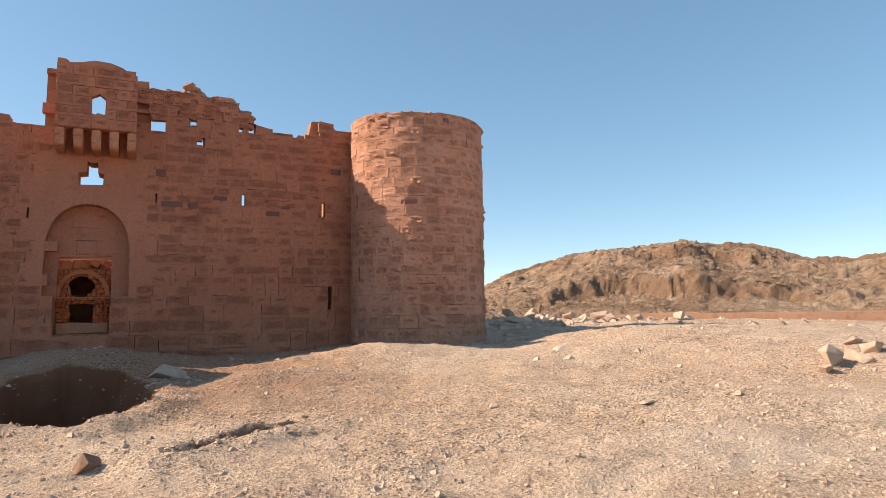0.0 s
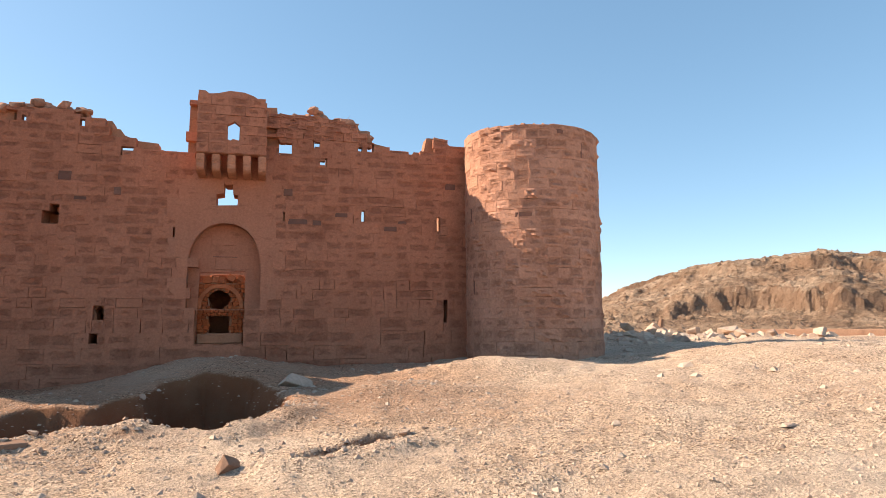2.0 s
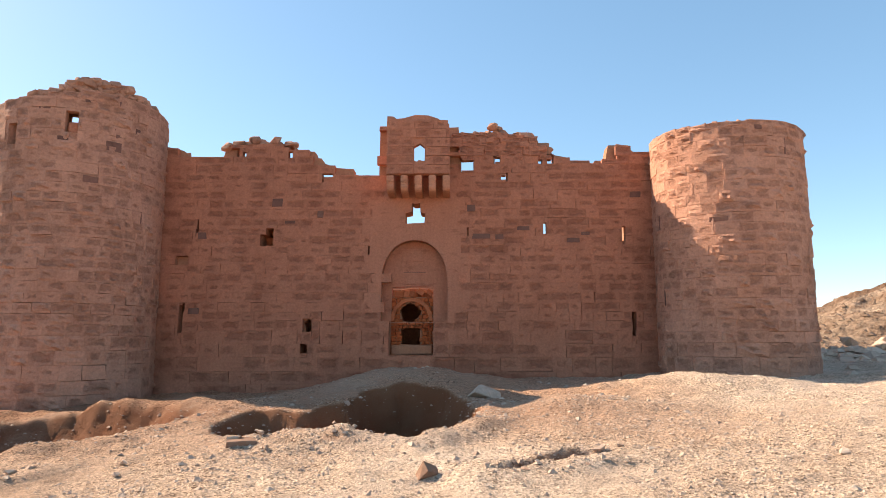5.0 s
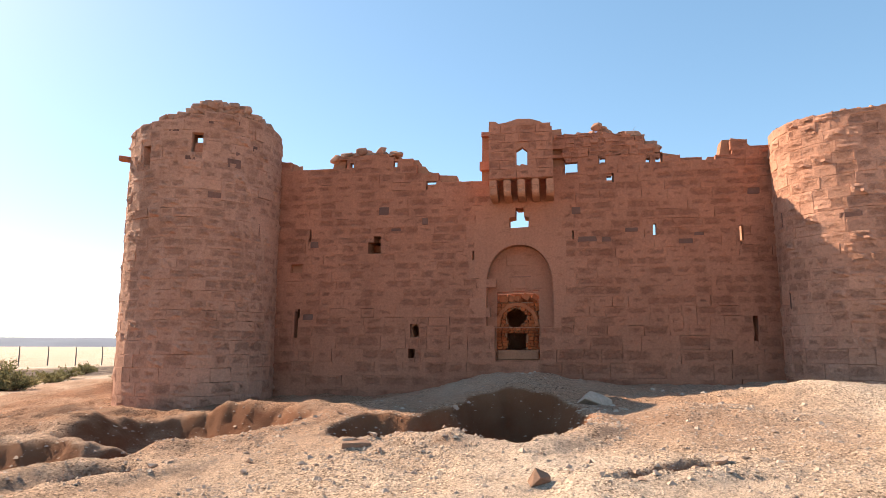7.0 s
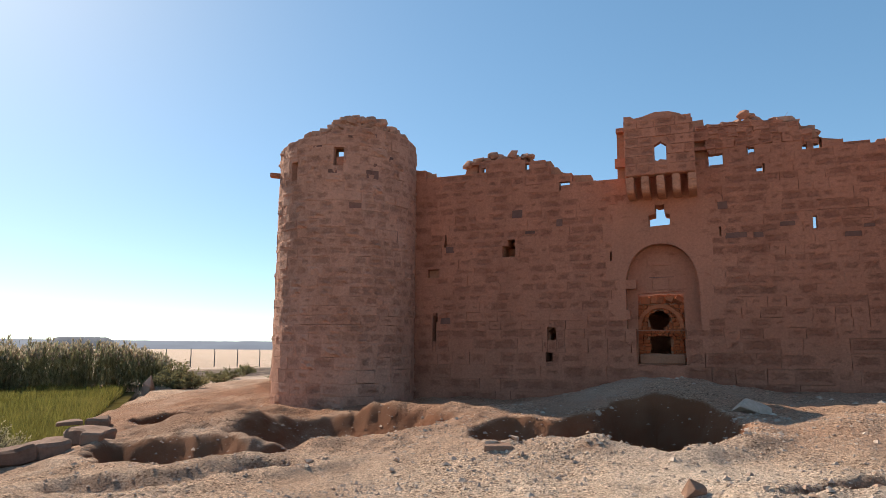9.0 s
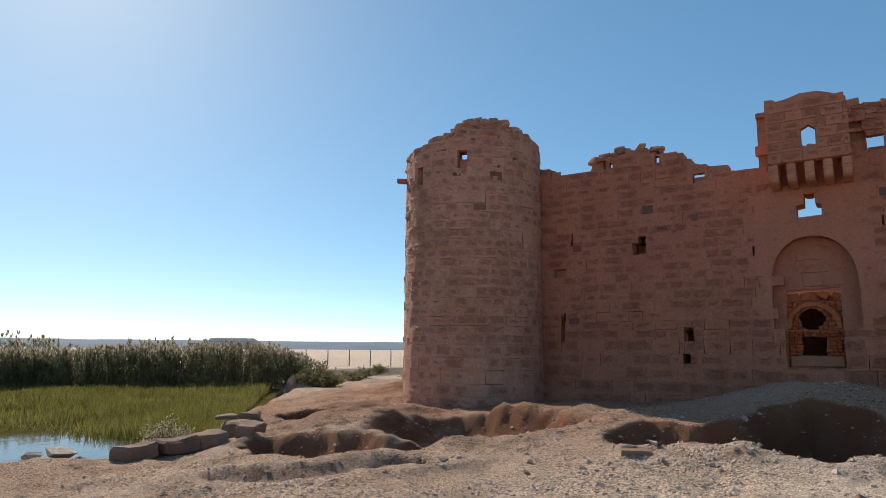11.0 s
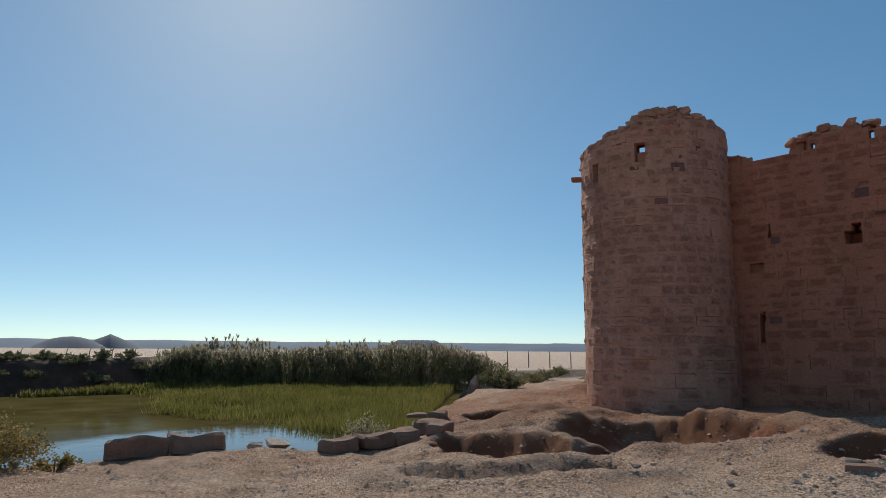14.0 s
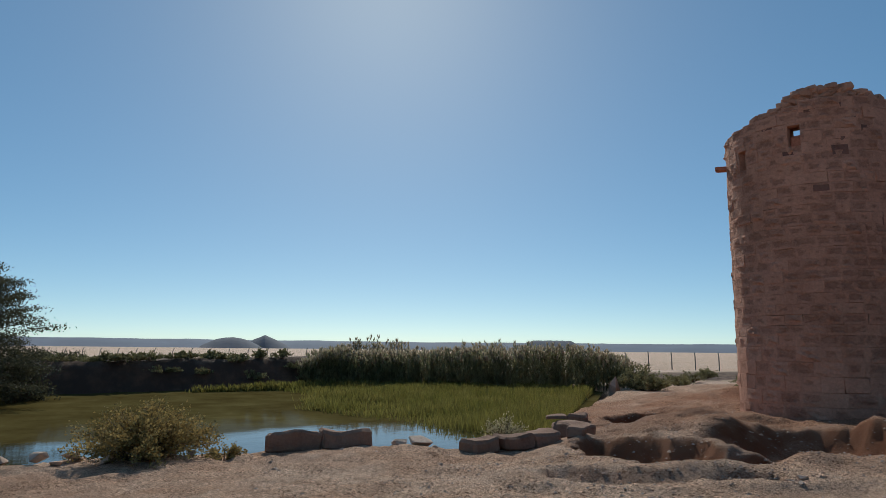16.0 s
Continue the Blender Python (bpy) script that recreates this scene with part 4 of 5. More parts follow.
def slab(x, y, size, turn, label, lift=0.0, seed=1, tilt=0.0, name="stone_block", sink=0.1):
    bm = box_bm(-size[0] / 2, size[0] / 2, -size[1] / 2, size[1] / 2, -size[2] / 2, size[2] / 2, min(size) * 0.16, 0.11, seed, 4)
    ob = part(name, bm, M_KERB)
    ob.matrix_basis = pose(x, y, ground_z(x, y) + size[2] * (0.5 - sink) + lift, tilt, tilt * 0.6, turn)
    return tagged(ob, label, "stone")


def scatter_mesh(name, count, area, lo, hi, seed, material, label, category, keep=None, power=2.5):
    """Many small angular stones lying on the ground, as one mesh."""
    g = random.Random(seed)
    verts, faces = [], []
    tries = 0
    while count and tries < 400000:
        tries += 1
        x, y = g.uniform(area[0], area[1]), g.uniform(area[2], area[3])
        if keep and not keep(x, y, g):
            continue
        s = lo + (hi - lo) * g.random() ** power
        z = ground_z(x, y)
        a = g.uniform(0, 6.28)
        base = len(verts)
        c, q = math.cos(a), math.sin(a)
        for vx, vy, vz in ((1, 0, .1), (0.1, .8, 0), (-.9, .1, .05), (0, -.75, .1), (.25, .2, .62), (-.35, -.2, .5)):
            vx, vy, vz = vx * s * g.uniform(.7, 1.1), vy * s * g.uniform(.7, 1.1), vz * s * g.uniform(.6, 1.1) - 0.1 * s
            verts.append((x + vx * c - vy * q, y + vx * q + vy * c, z + vz))
        faces += [[base + i for i in f] for f in ((0, 1, 4), (1, 5, 4), (1, 2, 5), (2, 3, 5), (3, 4, 5), (3, 0, 4))]
        count -= 1
    ob = mesh_part(name, verts, faces, material)
    return tagged(ob, label, category, kind="stuff")


def open_ground(x, y, g):
    if sd_pool(x, y) < 0.6:
        return False
    return g.random() < (0.30 + 0.7 * smooth(-0.1, 0.5, fbm(x, y, 0.45, 3, 2.2))) * (1 - 0.75 * smooth(-1.5, -5.0, x))


scatter_mesh("gravel", 30000, (-9, 13, -19.2, -7.0), 0.009, 0.044, 21, M_ROCKS, "fine broken gravel strewn over the sand", "gravel", open_ground)
scatter_mesh("stones", 1900, (-13, 16, -18.0, -2.0), 0.02, 0.10, 22, M_ROCKS, "scattered small sandstone pieces on the ground", "stones", open_ground, 3.5)
def dug_edge(x, y, g):
    d = min(abs(sd_outline(x, y, cut)) for cut, _, _ in CUTS)
    return g.random() < math.exp(-(d / 0.35) ** 2)


scatter_mesh("clods", 1700, (-13.5, 3.6, -14.8, -4.6), 0.012, 0.075, 27, M_CLOD, "crumbled earth clods along the dug edges", "clods", dug_edge, 3.0)
scatter_mesh("rubble_heap", 420, (12.5, 27.0, 2.0, 12.0), 0.08, 0.55, 23, M_ROCKS, "heap of fallen building stones beside the tower", "rubble", lambda x, y, g: abs((y - 5.5) - 0.1 * (x - 19)) < 3.2 * g.random(), 2.0)
scatter_mesh("bank_stones", 900, (9, 45, -18.0, 14.0), 0.03, 0.3, 24, M_ROCKS, "small stones lying over the earth bank", "stones", None, 5.0)
rock(1.05, -13.2, (0.32, 0.24, 0.20), 3, "squarish reddish sandstone lump on the gravel", 20, material=M_KERB)
rock(2.0, -5.6, (1.0, 0.7, 0.55), 5, "pale split boulder at the lip of the pit", 35, 0.42)
rock(11.85, -13.5, (0.60, 0.42, 0.46), 8, "pale angular boulder on the earth bank", 10, 0.2)
rock(11.38, -13.8, (0.34, 0.26, 0.22), 9, "brown squarish stone at the foot of a boulder", 50)
rock(12.5, -13.65, (0.55, 0.36, 0.28), 10, "pale flat boulder on the earth bank", 70)
rock(13.25, -13.4, (0.46, 0.36, 0.28), 12, "grey boulder on the crest of the bank", 0)
rock(14.1, -12.5, (0.6, 0.36, 0.24), 13, "long pale stone on the crest of the bank", 30)
rock(13.6, -13.9, (0.45, 0.36, 0.3), 14, "angular boulder on the crest of the bank", 100)
rock(5.9, -12.75, (0.16, 0.12, 0.11), 15, "small pale stone on the gravel", 0)
rock(7.6, -13.9, (0.3, 0.16, 0.06), 16, "flat pale stone on the gravel", 15)
for i, (rx, ry, s) in enumerate([(1.75, -13.35, .1), (2.05, -13.2, .13), (2.3, -13.0, .09), (2.75, -12.55, .12), (3.15, -12.3, .14), (3.45, -12.2, .1), (0.5, -13.9, .09), (1.25, -13.4, .07), (-1.9, -10.8, .2), (-1.6, -10.6, .16), (-1.3, -11.2, .12), (-3.2, -11.5, .13), (-4.4, -12.0, .14), (-2.9, -12.2, .1)]):
    rock(rx, ry, (s * 1.3, s, s * 0.7), 30 + i, "small broken sandstone piece lying on the ground", i * 47, 0.2, group="broken stones on the ground")
slab(-1.75, -10.9, (0.42, 0.26, 0.07), 20, "thin flat sandstone slab on the slope", 0, 4, 6, "flat_stone")

rock(-0.9, -6.7, (0.14, 0.12, 0.12), 17, "small white stone on the lip of the pit", 0)
rock(-26.4, 6.0, (0.9, 0.7, 1.5), 18, "upright brown boulder at the end of the reeds", 20, 0.2)
# kerb stones and blocks along the old cistern
for i, (px, py, sx, sy, sz, turn) in enumerate([(-13.45, -16.3, 0.42, 1.15, 0.46, 2), (-13.4, -15.1, 0.42, 1.2, 0.44, -4)]):
    slab(px, py, (sx, sy, sz), turn, "long dressed kerb block at the water's edge", 0, 60 + i, 0, "kerb_block", 0.12)
for i, (px, py, sx, sy, sz, turn) in enumerate([(-10.45, -13.3, 0.5, 0.75, 0.34, 8), (-10.4, -12.5, 0.5, 0.72, 0.36, -5), (-10.55, -11.7, 0.55, 0.8, 0.36, 4), (-11.7, -10.45, 0.7, 0.7, 0.42, 30), (-10.9, -10.35, 0.6, 1.0, 0.34, 80), (-10.2, -10.9, 0.4, 0.5, 0.22, 40), (-12.6, -9.3, 0.6, 0.8, 0.35, 45), (-14.0, -7.6, 0.6, 0.7, 0.3, 50)]):
    slab(px, py, (sx, sy, sz), turn, "weathered building block at the cistern's corner", 0, 70 + i, 2, "stone_block", 0.15)
slab(-11.8, -10.5, (0.6, 0.5, 0.1), 15, "thin slab lying on a building block", 0.40, 81, 3, "flat_stone")
slab(-11.6, -10.35, (0.5, 0.4, 0.08), 60, "thin slab lying on a building block", 0.49, 82, 3, "flat_stone")
for i, (px, py, s) in enumerate([(-12.0, -13.9, .5), (-11.75, -13.6, .3), (-12.4, -14.2, .3), (-14.3, -20.6, .35), (-14.2, -21.2, .4), (-13.7, -19.9, .42), (-13.3, -18.9, .38), (-13.5, -18.4, .3), (-14.6, -21.9, .35), (-13.6, -20.9, .2), (-13.2, -19.5, .16)]):
    rock(px, py, (s * 1.3, s, s * 0.6), 90 + i, "dark weathered stone near the water", i * 33, 0.2, group="stones by the water")
for i, (px, py, s) in enumerate([(19.8, 7.5, .9), (21.5, 7.0, .8), (23.0, 6.2, 1.0), (24.5, 5.0, .7), (17.6, 6.5, .8), (18.6, 5.8, .7), (22.3, 4.6, .7), (25.5, 3.4, .8)]):
    rock(px, py, (s * 1.2, s, s * 0.7), 120 + i, "large fallen building stone in the heap", i * 51, 0.15, group="fallen stones beside the tower")
slab(20.3, 7.9, (0.2, 0.25, 0.8), 10, "upright stone stump in the rubble heap", 0.1, 140, 4, "standing_stone", 0.2)
# the darker kerb stone puts the low wall's shade into its colour
low_wall = part("low_wall", box_bm(-9.5, 9.5, -0.2, 0.2, -0.9, 0.55, 0.03, 0.05, 5, 8), M_KERB)
low_wall.matrix_basis = pose(31.5, 2.5, 1.24, 0, 0, -69)
tagged(low_wall, "long low masonry wall in front of the hill", "wall", kind="structure")

# loose stones on the broken wall heads
def head_stone(x, y, z, s, seed, turn, label):
    ob = part("loose_stone", rock_bm((s * 1.35, s * 1.1, s * 0.85), seed, 18), M_HEAD)
    ob.matrix_basis = pose(x, y, z + s * 0.25, 0, 0, turn)
    tagged(ob, label, "stone", "loose stones on the wall heads")


g = random.Random(77)
for i in range(64):
    a = (262 + i * 2.4) if i < 40 else (284 + (i - 40) * 1.9)
    s = g.uniform(0.22, 0.42)
    head_stone(-10.42 + 2.14 * math.cos(radians(a)), -0.9 + 2.14 * math.sin(radians(a)), rim_west(a) - 0.03 + (0.17 if i >= 40 else 0), s, 200 + i, a, "loose sandstone piece on the tower's broken rim")
for a, s in ((232, .3), (236, .22), (276, .36), (289, .3), (318, .42)):
    head_stone(-10.42 + 2.1 * math.cos(radians(a)), -0.9 + 2.1 * math.sin(radians(a)), rim_west(a) + 0.05, s, 300 + a, a, "large loose stone on the tower's broken rim")
for i in range(18):
    x = -6.2 + i * 0.13
    head_stone(x, 0.3 + g.uniform(-.1, .15), top_at(x) - 0.02 + (0.12 if i in (7, 8, 12) else 0), g.uniform(0.22, 0.38), 240 + i, g.uniform(0, 180), "loose sandstone piece on the parapet")
for i in range(18):
    x = 1.65 + i * 0.17
    head_stone(x, 0.3 + g.uniform(-.15, .15), top_at(x) - 0.04 + (0.12 if i in (6, 7) else 0), g.uniform(0.2, 0.34), 270 + i, g.uniform(0, 180), "loose sandstone piece on the rubble wall head")
for i in range(12):
    x = -7.6 + i * 0.12 if i < 9 else 6.6 + (i - 9) * 0.25
    head_stone(x, 0.35, top_at(x) - 0.04, g.uniform(0.12, 0.2), 290 + i, g.uniform(0, 180), "loose sandstone piece on the parapet")
for i in range(16):
    a = 170 + i * 9
    head_stone(9.8 + 1.95 * math.cos(radians(a)), -0.9 + 1.95 * math.sin(radians(a)), rim_east(a) - 0.03, g.uniform(0.12, 0.24), 320 + i, a, "loose sandstone piece on the tower's rim")


# ---- plants ----
def leaf_faces(verts, faces, p, d, up, length, width):
    """One pointed leaf from p along d."""
    side = d.cross(up)
    side = side.normalized() * width if side.length > 1e-4 else Vector((width, 0, 0))
    b = len(verts)
    mid = p + d * length * 0.45
    verts += [p, mid + side, p + d * length, mid - side]
    faces.append((b, b + 1, b + 2, b + 3))


def unit(g, zlo=-1.0):
    while True:
        v = Vector((g.uniform(-1, 1), g.uniform(-1, 1), g.uniform(zlo, 1)))
        if 0.05 < v.length < 1:
            return v.normalized()


def twig(verts, faces, pts, r0, r1):
    """A three-sided tapering stick through the points."""
    b, n = len(verts), len(pts)
    for i, p in enumerate(pts):
        r = r0 + (r1 - r0) * i / (n - 1)
        for k3 in range(3):
            a = k3 * 2.094
            verts.append(p + Vector((r * math.cos(a), r * math.sin(a), 0)))
    for i in range(n - 1):
        for k3 in range(3):
            q = (k3 + 1) % 3
            faces.append((b + i * 3 + k3, b + i * 3 + q, b + i * 3 + 3 + q, b + i * 3 + 3 + k3))


def bush(x, y, rx, ry, h, stems, leaves, size, leaf_mat, label, seed, name="bush", z=None, turn=0.0):
    """A shrub: an empty at its foot, bent stems and leaf sprays along them."""
    g = random.Random(seed)
    root = new(name)
    root.matrix_basis = pose(x, y, (ground_z(x, y) if z is None else z) - 0.03, 0, 0, turn)
    tagged(root, label, "shrub")
    sv, sf, lv, lf = [], [], [], []
    for _ in range(stems):
        a, lift = g.uniform(0, 6.28), g.uniform(0.15, 1.0) ** 0.8
        reach = math.sqrt(max(0.05, 1 - lift * lift)) * g.uniform(0.75, 1.05)
        tip = Vector((rx * reach * math.cos(a), ry * reach * math.sin(a), h * lift * g.uniform(0.7, 1.08)))
        foot = Vector((tip.x * 0.12, tip.y * 0.12, 0))
        knee = foot.lerp(tip, 0.5) + Vector((0, 0, h * 0.12))
        twig(sv, sf, [foot, knee, tip], 0.012 * (1 + h), 0.003)
        for _ in range(leaves):
            u = g.uniform(0.25, 1.02)
            p = foot.lerp(knee, u * 2) if u < 0.5 else knee.lerp(tip, u * 2 - 1)
            p = p + unit(g) * g.uniform(0.0, 0.16) * h
            if p.z < 0.02:
                p.z = 0.02 + g.random() * 0.05
            leaf_faces(lv, lf, p, (unit(g, -0.4) + (tip - foot).normalized() * 0.7).normalized(), unit(g), size * g.uniform(0.6, 1.4), size * g.uniform(0.2, 0.4))
    mesh_part("stem", sv, sf, M_BARK, root)
    mesh_part("foliage", lv, lf, leaf_mat, root)
    return root


bush(-13.5, -19.35, 2.0, 1.6, 1.12, 190, 95, 0.06, M_BUSH, "broad yellow-green saltbush at the water's edge", 1)
bush(-12.9, -17.9, 0.55, 0.5, 0.4, 24, 40, 0.06, M_BUSH, "small yellow-green saltbush beside a larger one", 2)
bush(-11.3, -12.1, 0.62, 0.75, 0.78, 56, 34, 0.045, M_DRY, "dry pale straw-coloured bush on the cistern's edge", 3, z=-0.2)
bush(-12.9, -8.8, 0.55, 0.5, 0.32, 24, 30, 0.05, M_BUSH, "low yellowish shrub among the blocks", 4)
bush(-26.0, 7.6, 1.9, 1.6, 1.5, 60, 46, 0.13, M_SCRUB, "dark green scrub at the end of the reeds", 5)
bush(-24.6, 7.0, 1.4, 1.0, 0.9, 40, 40, 0.12, M_SCRUB, "low olive scrub at the end of the reeds", 6)
for i, (bx, by, r, h) in enumerate([(-29.5, 14.5, 1.3, .8), (-31.5, 18.5, 1.2, .9), (-33.5, 22.5, 1.1, .8), (-30.0, 22.0, .9, .6), (-36.5, 26.5, 1.3, .8), (-27.0, 12.0, 1.0, .6), (-33.0, 13.0, 1.3, 1.0), (-24.5, 16.0, .8, .5), (-22.5, 11.5, .7, .4)]):
    bush(bx, by, r, r, h, 26, 36, 0.11, M_SCRUB, "small dark desert shrub on sandy ground", 10 + i)
g = random.Random(5)
for i in range(38):
    by = -30 + i * 0.72
    bx = -38.4 - 0.06 * (by + 19) - g.uniform(-0.2, 1.6)
    r = g.uniform(0.7, 1.2)
    bush(bx, by, r, r, g.uniform(0.35, 0.65), 24, 36, 0.12, M_SCRUB, "dark shrub on the far bank of the pool", 40 + i)

# reeds: standing stems with drooping leaves and pale plumes
REED_FRONT = [(-27.4, 8.6), (-31.5, 3.0), (-34.5, -2.5), (-37.5, -6.0), (-38.6, -8.5)]
g = random.Random(9)
rv, rf, pv, pf = [], [], [], []
for _ in range(2600):
    u = g.random() * (len(REED_FRONT) - 1)
    i = min(int(u), len(REED_FRONT) - 2)
    ax, ay = REED_FRONT[i]
    bx, by = REED_FRONT[i + 1]
    x, y = ax + (bx - ax) * (u - i), ay + (by - ay) * (u - i)
    back = g.random() ** 1.6 * 5.0
    x -= back * 0.72
    y += back * 0.55
    end = u / (len(REED_FRONT) - 1)
    h = g.uniform(1.9, 2.75) * (1.0 - 0.35 * smooth(0.75, 1.0, end)) * (0.62 + 0.38 * smooth(0.0, 0.14, end)) * (0.92 + 0.2 * fbm(x, y, 0.35, 2, 4.4))
    z = max(WATER_Z - 0.1, min(0.1, ground_z(x, y, False)))
    lean = Vector((g.gauss(0, .10), g.gauss(0, .10), 1)).normalized()
    foot = Vector((x, y, z))
    tip = foot + lean * h
    twig(rv, rf, [foot, foot + lean * h * 0.5, tip], 0.014, 0.006)
    for _ in range(13):
        q = g.uniform(0.12, 0.97)
        d = unit(g, -0.1)
        d = (d + Vector((0, 0, 0.55))).normalized()
        leaf_faces(rv, rf, foot + lean * h * q, d, Vector((0, 0, 1)), g.uniform(0.3, 0.55), g.uniform(0.022, 0.04))
    if g.random() < 0.8:
        for _ in range(8):
            leaf_faces(pv, pf, tip - lean * 0.06, (lean + unit(g) * 0.4).normalized(), unit(g), g.uniform(0.2, 0.36), 0.035)
reeds = new("reed_bed")
tagged(reeds, "tall green reeds with brown plumes along the pool", "reeds", kind="stuff")
tagged(mesh_part("leaves", rv, rf, M_LEAF, reeds), kind="stuff")
tagged(mesh_part("plumes", pv, pf, M_PLUME, reeds), kind="stuff")

SEDGE = [(-12.9, -9.3), (-15.4, -10.4), (-19.4, -11.4), (-24.0, -12.8), (-31.0, -14.2), (-36.0, -15.5), (-37.5, -9.0), (-35.4, -3.5), (-32.2, 2.6), (-28.8, 6.6), (-18.8, -3.6)]
sv, sf = [], []
left = 62000
while left:
    x, y = g.uniform(-38, -12.5), g.uniform(-16, 7)
    if not in_poly(x, y, SEDGE):
        continue
    edge = fbm(x, y, 0.35, 3, 6.1)
    nearness = (y + 11.2 + 0.13 * (x + 19)) if x > -36 else 2
    if nearness < 1.6 and g.random() > 0.35 + 0.3 * nearness + 0.8 * edge:
        left -= 1
        continue
    left -= 1
    h = g.uniform(0.25, 0.62) * (1 + 0.5 * edge) * (0.55 + 0.45 * smooth(0, 3, nearness))
    d = Vector((g.gauss(0, .25), g.gauss(0, .25), 1)).normalized()
    w = 0.007 + 0.0006 * (x + 5) ** 2 / 20
    base = Vector((x, y, WATER_Z - 0.05))
    a = g.uniform(0, 3.14)
    sd = Vector((math.cos(a), math.sin(a), 0)) * w
    b = len(sv)
    tip = base + d * (h + 0.05) + Vector((d.x, d.y, -0.1)) * 0.25 * h
    sv += [base - sd, base + sd, base + d * h * 0.6 + sd * 0.8, base + d * h * 0.6 - sd * 0.8, tip]
    sf += [(b, b + 1, b + 2, b + 3), (b + 3, b + 2, b + 4)]
sedge = mesh_part("sedge", sv, sf, M_SEDGE)
tagged(sedge, "yellow-green sedge grass growing in the shallow water", "grass", kind="stuff")

# acacia on the pool's far shore
tree = new("acacia_tree")
TX, TY = -30.2, -25.1
tree.matrix_basis = pose(TX, TY, -0.5)
tagged(tree, "dark feathery acacia tree on the pool's shore", "tree")
tv, tf, lv, lf = [], [], [], []
g = random.Random(31)
twig(tv, tf, [Vector((0, 0, 0)), Vector((0.2, 0.1, 1.2)), Vector((0.1, -0.1, 3.0)), Vector((0.3, 0.2, 5.2))], 0.24, 0.07)
for i in range(150):
    zc = g.uniform(0.5, 6.0)
    reach = (4.5 if zc < 2.8 else 4.5 - (zc - 2.8) * 0.95) * g.uniform(0.45, 1.05)
    a = g.uniform(0, 6.28)
    foot = Vector((0.1, 0, min(5.0, max(0.6, zc * 0.75))))
    tip = Vector((reach * math.cos(a), reach * math.sin(a), zc + g.uniform(-.2, .3)))
    knee = foot.lerp(tip, 0.55) + Vector((0, 0, 0.25))
    twig(tv, tf, [foot, knee, tip], 0.05, 0.008)
    for _ in range(480):
        u = g.uniform(0.3, 1.03)
        p = (foot.lerp(knee, u * 2) if u < 0.5 else knee.lerp(tip, u * 2 - 1)) + Vector((g.gauss(0, .2), g.gauss(0, .2), g.gauss(0, .075)))
        leaf_faces(lv, lf, p, unit(g), unit(g), g.uniform(0.06, 0.15), g.uniform(0.016, 0.034))
mesh_part("trunk", tv, tf, M_BARK, tree)
mesh_part("crown", lv, lf, M_ACACIA, tree)
bush(-33.0, -22.6, 1.6, 1.5, 2.6, 60, 60, 0.12, M_ACACIA, "dark bushy shrub beside the acacia tree", 90)

# ---- fence across the plain ----
fence = new("fence")
tagged(fence, "long wire fence on bent steel posts across the plain", "fence")
prof = [Vector((0, 0, -0.3)), Vector((0, 0, 1.75)), Vector((0.16, 0, 2.05)), Vector((0.34, 0, 2.25))]
pvs, pfs = [], []
twig(pvs, pfs, prof, 0.08, 0.06)
A, B = Vector((-125, -40)), Vector((-45, 62))
first = mesh_part("post", pvs, pfs, M_POST, fence)
N = 46
for i in range(N):
    p = A.lerp(B, i / (N - 1))
    ob = first if i == 0 else new("post", first.data)
    ob.parent = fence
    ob.matrix_basis = pose(p.x, p.y, ground_z(p.x, p.y, False), 0, 0, 140)
for zw in (0.5, 1.1, 1.7):
    wv, wf = [], []
    twig(wv, wf, [Vector((*A.lerp(B, i / 10), ground_z(*A.lerp(B, i / 10), False) + zw)) for i in range(11)], 0.012, 0.012)
    mesh_part("wire", wv, wf, M_POST, fence)

# ---- rocky hill to the east and far ridges ----
SITE = Vector((1.4, -20.7))
CREST = [(-18, 0.2), (-24, 1.0), (-28.8, 2.75), (-30.8, 3.7), (-35.8, 5.06), (-40.6, 5.5), (-46, 5.8), (-51, 5.4), (-54.3, 4.3), (-57.2, 3.8), (-59.7, 4.3), (-66, 5.2), (-78, 5.0), (-92, 1.0)]
hv, hf = [], []
NA, NR = 420, 230
for i in range(NA):
    az = -18 - 74 * i / (NA - 1)
    el = float(np.interp(-az, [-c[0] for c in CREST], [c[1] for c in CREST]))
    for j in range(NR):
        rho = 62 + 130 * j / (NR - 1)
        x, y = SITE.x - rho * math.sin(radians(az)), SITE.y + rho * math.cos(radians(az))
        H = 145 * math.tan(radians(el)) + 1.2
        u = (rho - 66) / 79
        n1 = fbm(x, y, 0.028, 4, 2.0)
        n2 = fbm(x, y, 0.11, 4, 8.0)
        s = smooth(-0.05, 1.0, u) * 0.62
        cleft = 0.05 * abs(fbm(x, y, 0.14, 4, 9.0)) + 0.025 * noise.noise(Vector((az * 0.8, 0.02 * rho, 4)))
        cliff = smooth(-32, -37, az) * (0.25 + 0.75 * smooth(-50, -46, az))
        s += (0.10 + 0.10 * cliff) * smooth(0.33, 0.41 - 0.035 * cliff, u + 0.10 * n1 + 0.03 * abs(n2) + cleft) + 0.14 * smooth(0.65, 0.71, u + 0.12 * n1 + 0.03 * n2 + 0.5 * cleft)
        s = min(s, 1.0) if u < 1 else max(0.0, 1.0 - 0.8 * (u - 1))
        ridge = (1 - abs(fbm(x, y, 0.2, 3, 5.5))) ** 2
        z = 0.6 + (H - 0.6) * s + smooth(0.05, 0.4, u) * (0.65 * n2 + 0.5 * (ridge - 0.5) + 0.5 * abs(fbm(x, y, 0.55, 3, 4.0)))
        hv.append((x, y, z))
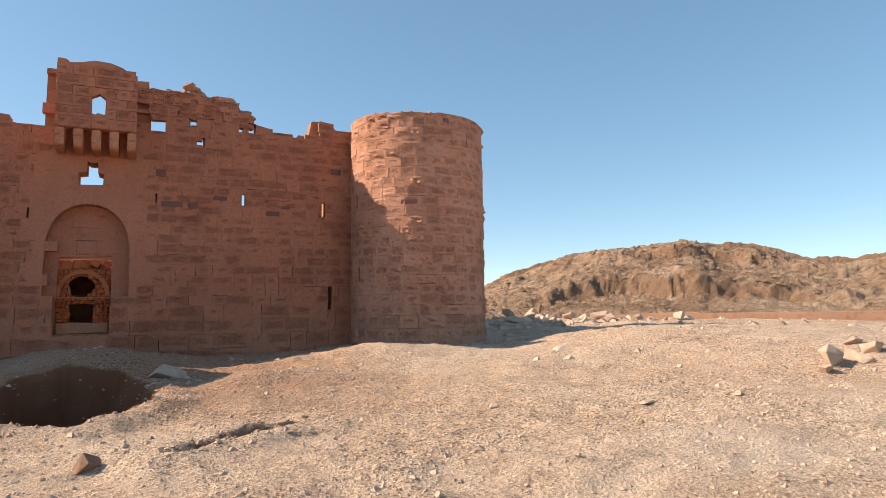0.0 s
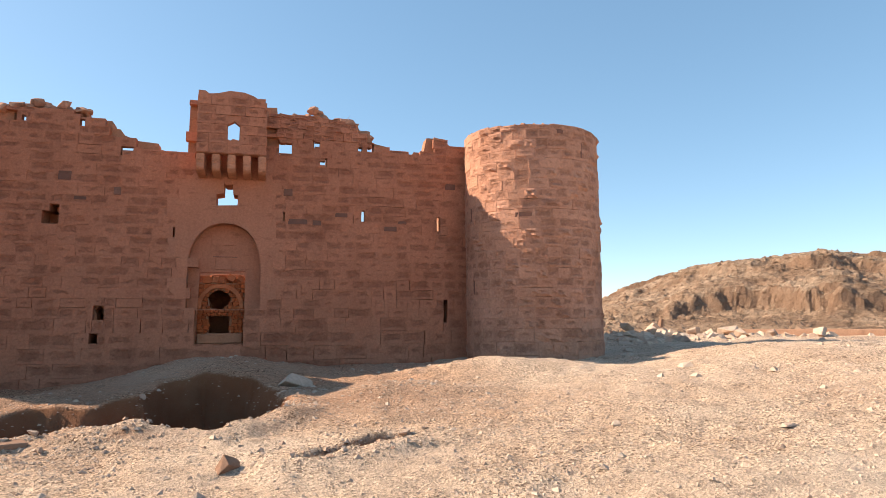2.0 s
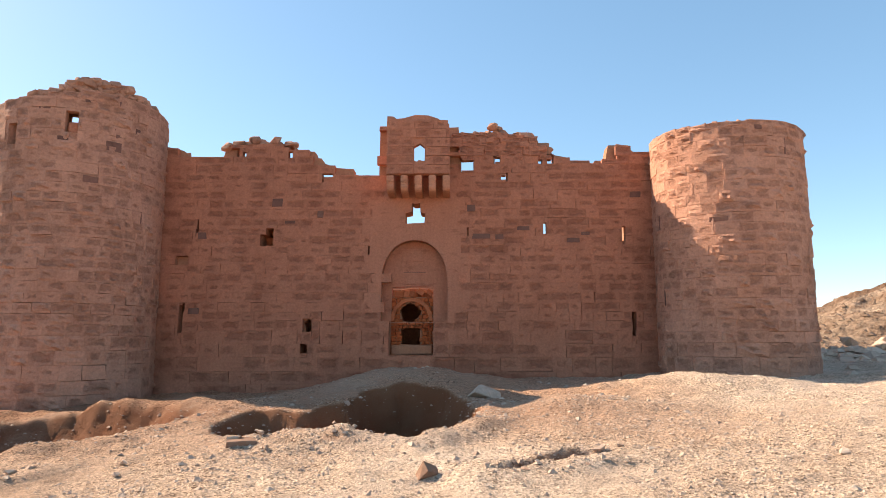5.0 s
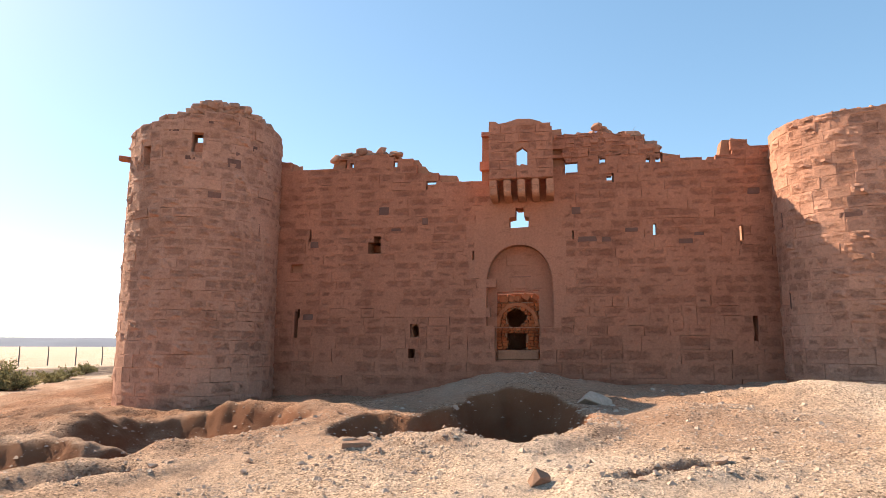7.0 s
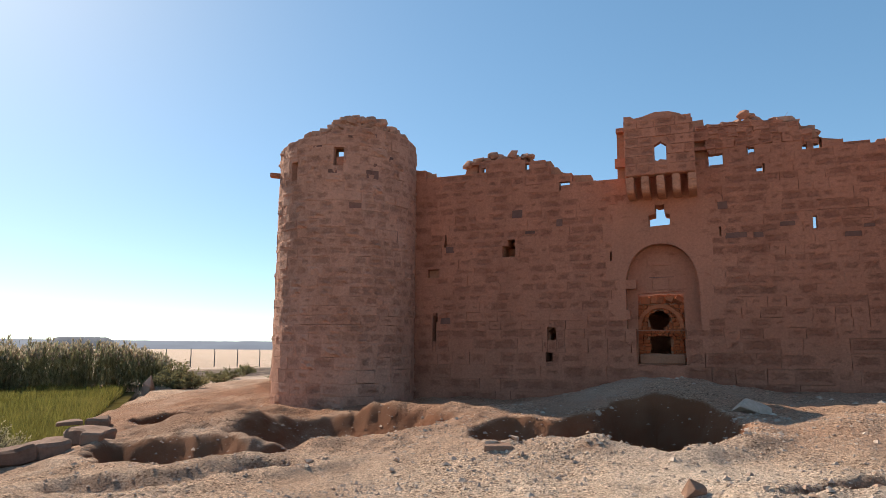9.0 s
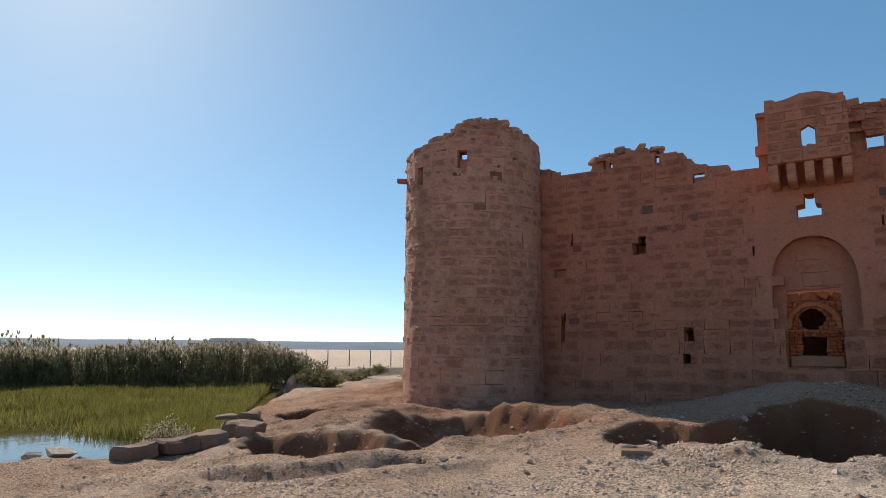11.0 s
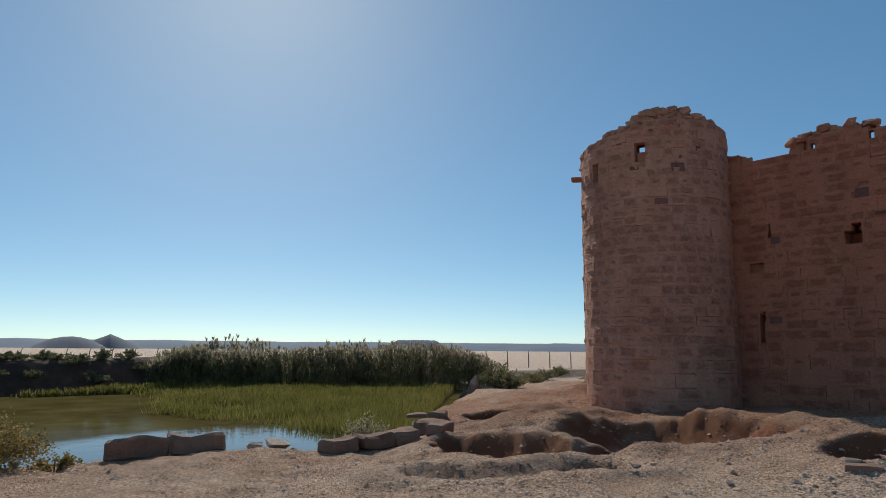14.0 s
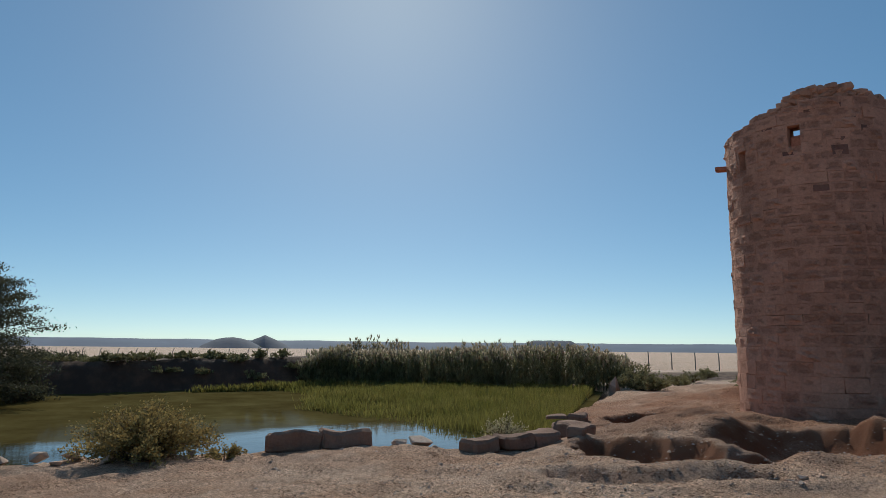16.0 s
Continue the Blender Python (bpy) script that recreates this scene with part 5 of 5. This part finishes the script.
hf = [(i * NR + j, i * NR + j + 1, (i + 1) * NR + j + 1, (i + 1) * NR + j) for i in range(NA - 1) for j in range(NR - 1)]
hill = mesh_part("rocky_hill", hv, hf, M_HILL)
tagged(hill, "bare tan rocky hill with broken sandstone ledges", "hill", kind="structure")
g = random.Random(61)
bv, bf = [], []
for _ in range(12000):
    i, j = g.randrange(NA), g.randrange(12, 168)
    cx, cy, cz = hv[i * NR + j]
    if fbm(cx, cy, 0.05, 3, 12.0) < g.uniform(-0.5, 0.25):
        continue
    s = 0.16 + 0.5 * g.random() ** 4
    b = len(bv)
    for vx, vy, vz in ((1, 0, .1), (0.1, .8, 0), (-.9, .1, .05), (0, -.75, .1), (.25, .2, .75), (-.35, -.2, .6)):
        bv.append((cx + vx * s * g.uniform(.7, 1.2), cy + vy * s * g.uniform(.7, 1.2), cz + vz * s * g.uniform(.7, 1.2) - 0.1 * s))
    bf += [[b + k3 for k3 in f] for f in ((0, 1, 4), (1, 5, 4), (1, 2, 5), (2, 3, 5), (3, 4, 5), (3, 0, 4))]
tagged(mesh_part("hill_boulders", bv, bf, M_HILL_ROCKS), "countless brown boulders strewn over the hill", "boulders", kind="stuff")


def far_rise(name, label, az0, az1, dist, depth, height, material, category):
    """A distant rise: height() gives its elevation in degrees by bearing from 0 to 1."""
    vs, fs, n, m = [], [], 160, 8
    for i in range(n):
        az = az0 + (az1 - az0) * i / (n - 1)
        top = height(i / (n - 1), az)
        for j in range(m):
            d = dist + depth * j / (m - 1)
            k3 = math.sin(math.pi * min(1, j / (m - 2)) * 0.5)
            x, y = SITE.x - d * math.sin(radians(az)), SITE.y + d * math.cos(radians(az))
            vs.append((x, y, -4 + (dist * math.tan(radians(max(0.0, top))) + 5.5) * k3))
    fs = [(i * m + j, (i + 1) * m + j, (i + 1) * m + j + 1, i * m + j + 1) for i in range(n - 1) for j in range(m - 1)]
    return tagged(mesh_part(name, vs, fs, material), label, category, kind="structure")


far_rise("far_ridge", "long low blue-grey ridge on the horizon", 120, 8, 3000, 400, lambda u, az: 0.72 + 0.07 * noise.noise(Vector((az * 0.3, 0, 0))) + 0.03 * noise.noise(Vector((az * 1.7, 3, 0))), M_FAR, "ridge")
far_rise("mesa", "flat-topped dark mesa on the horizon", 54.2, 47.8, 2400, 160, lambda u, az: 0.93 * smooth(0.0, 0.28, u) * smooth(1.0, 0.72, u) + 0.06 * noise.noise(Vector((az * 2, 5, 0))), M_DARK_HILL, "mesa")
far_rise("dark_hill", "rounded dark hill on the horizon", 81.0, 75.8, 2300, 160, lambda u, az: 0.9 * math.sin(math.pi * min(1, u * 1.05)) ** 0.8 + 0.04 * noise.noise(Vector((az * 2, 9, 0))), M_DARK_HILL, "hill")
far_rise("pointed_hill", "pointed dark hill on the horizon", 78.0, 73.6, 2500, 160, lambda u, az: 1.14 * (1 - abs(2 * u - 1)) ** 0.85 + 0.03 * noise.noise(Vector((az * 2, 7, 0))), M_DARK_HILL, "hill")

# ---- pieces of walls and towers, one by one ----
for it in WALL_PARTS:
    block(front_wall, it[0], it[1], BLOCKS)
for thing, items in ((tower_w, TOWER_W_PARTS), (tower_e, TOWER_E_PARTS)):
    for m, size in items:
        block(thing, m, size, TOWER_BLOCKS)
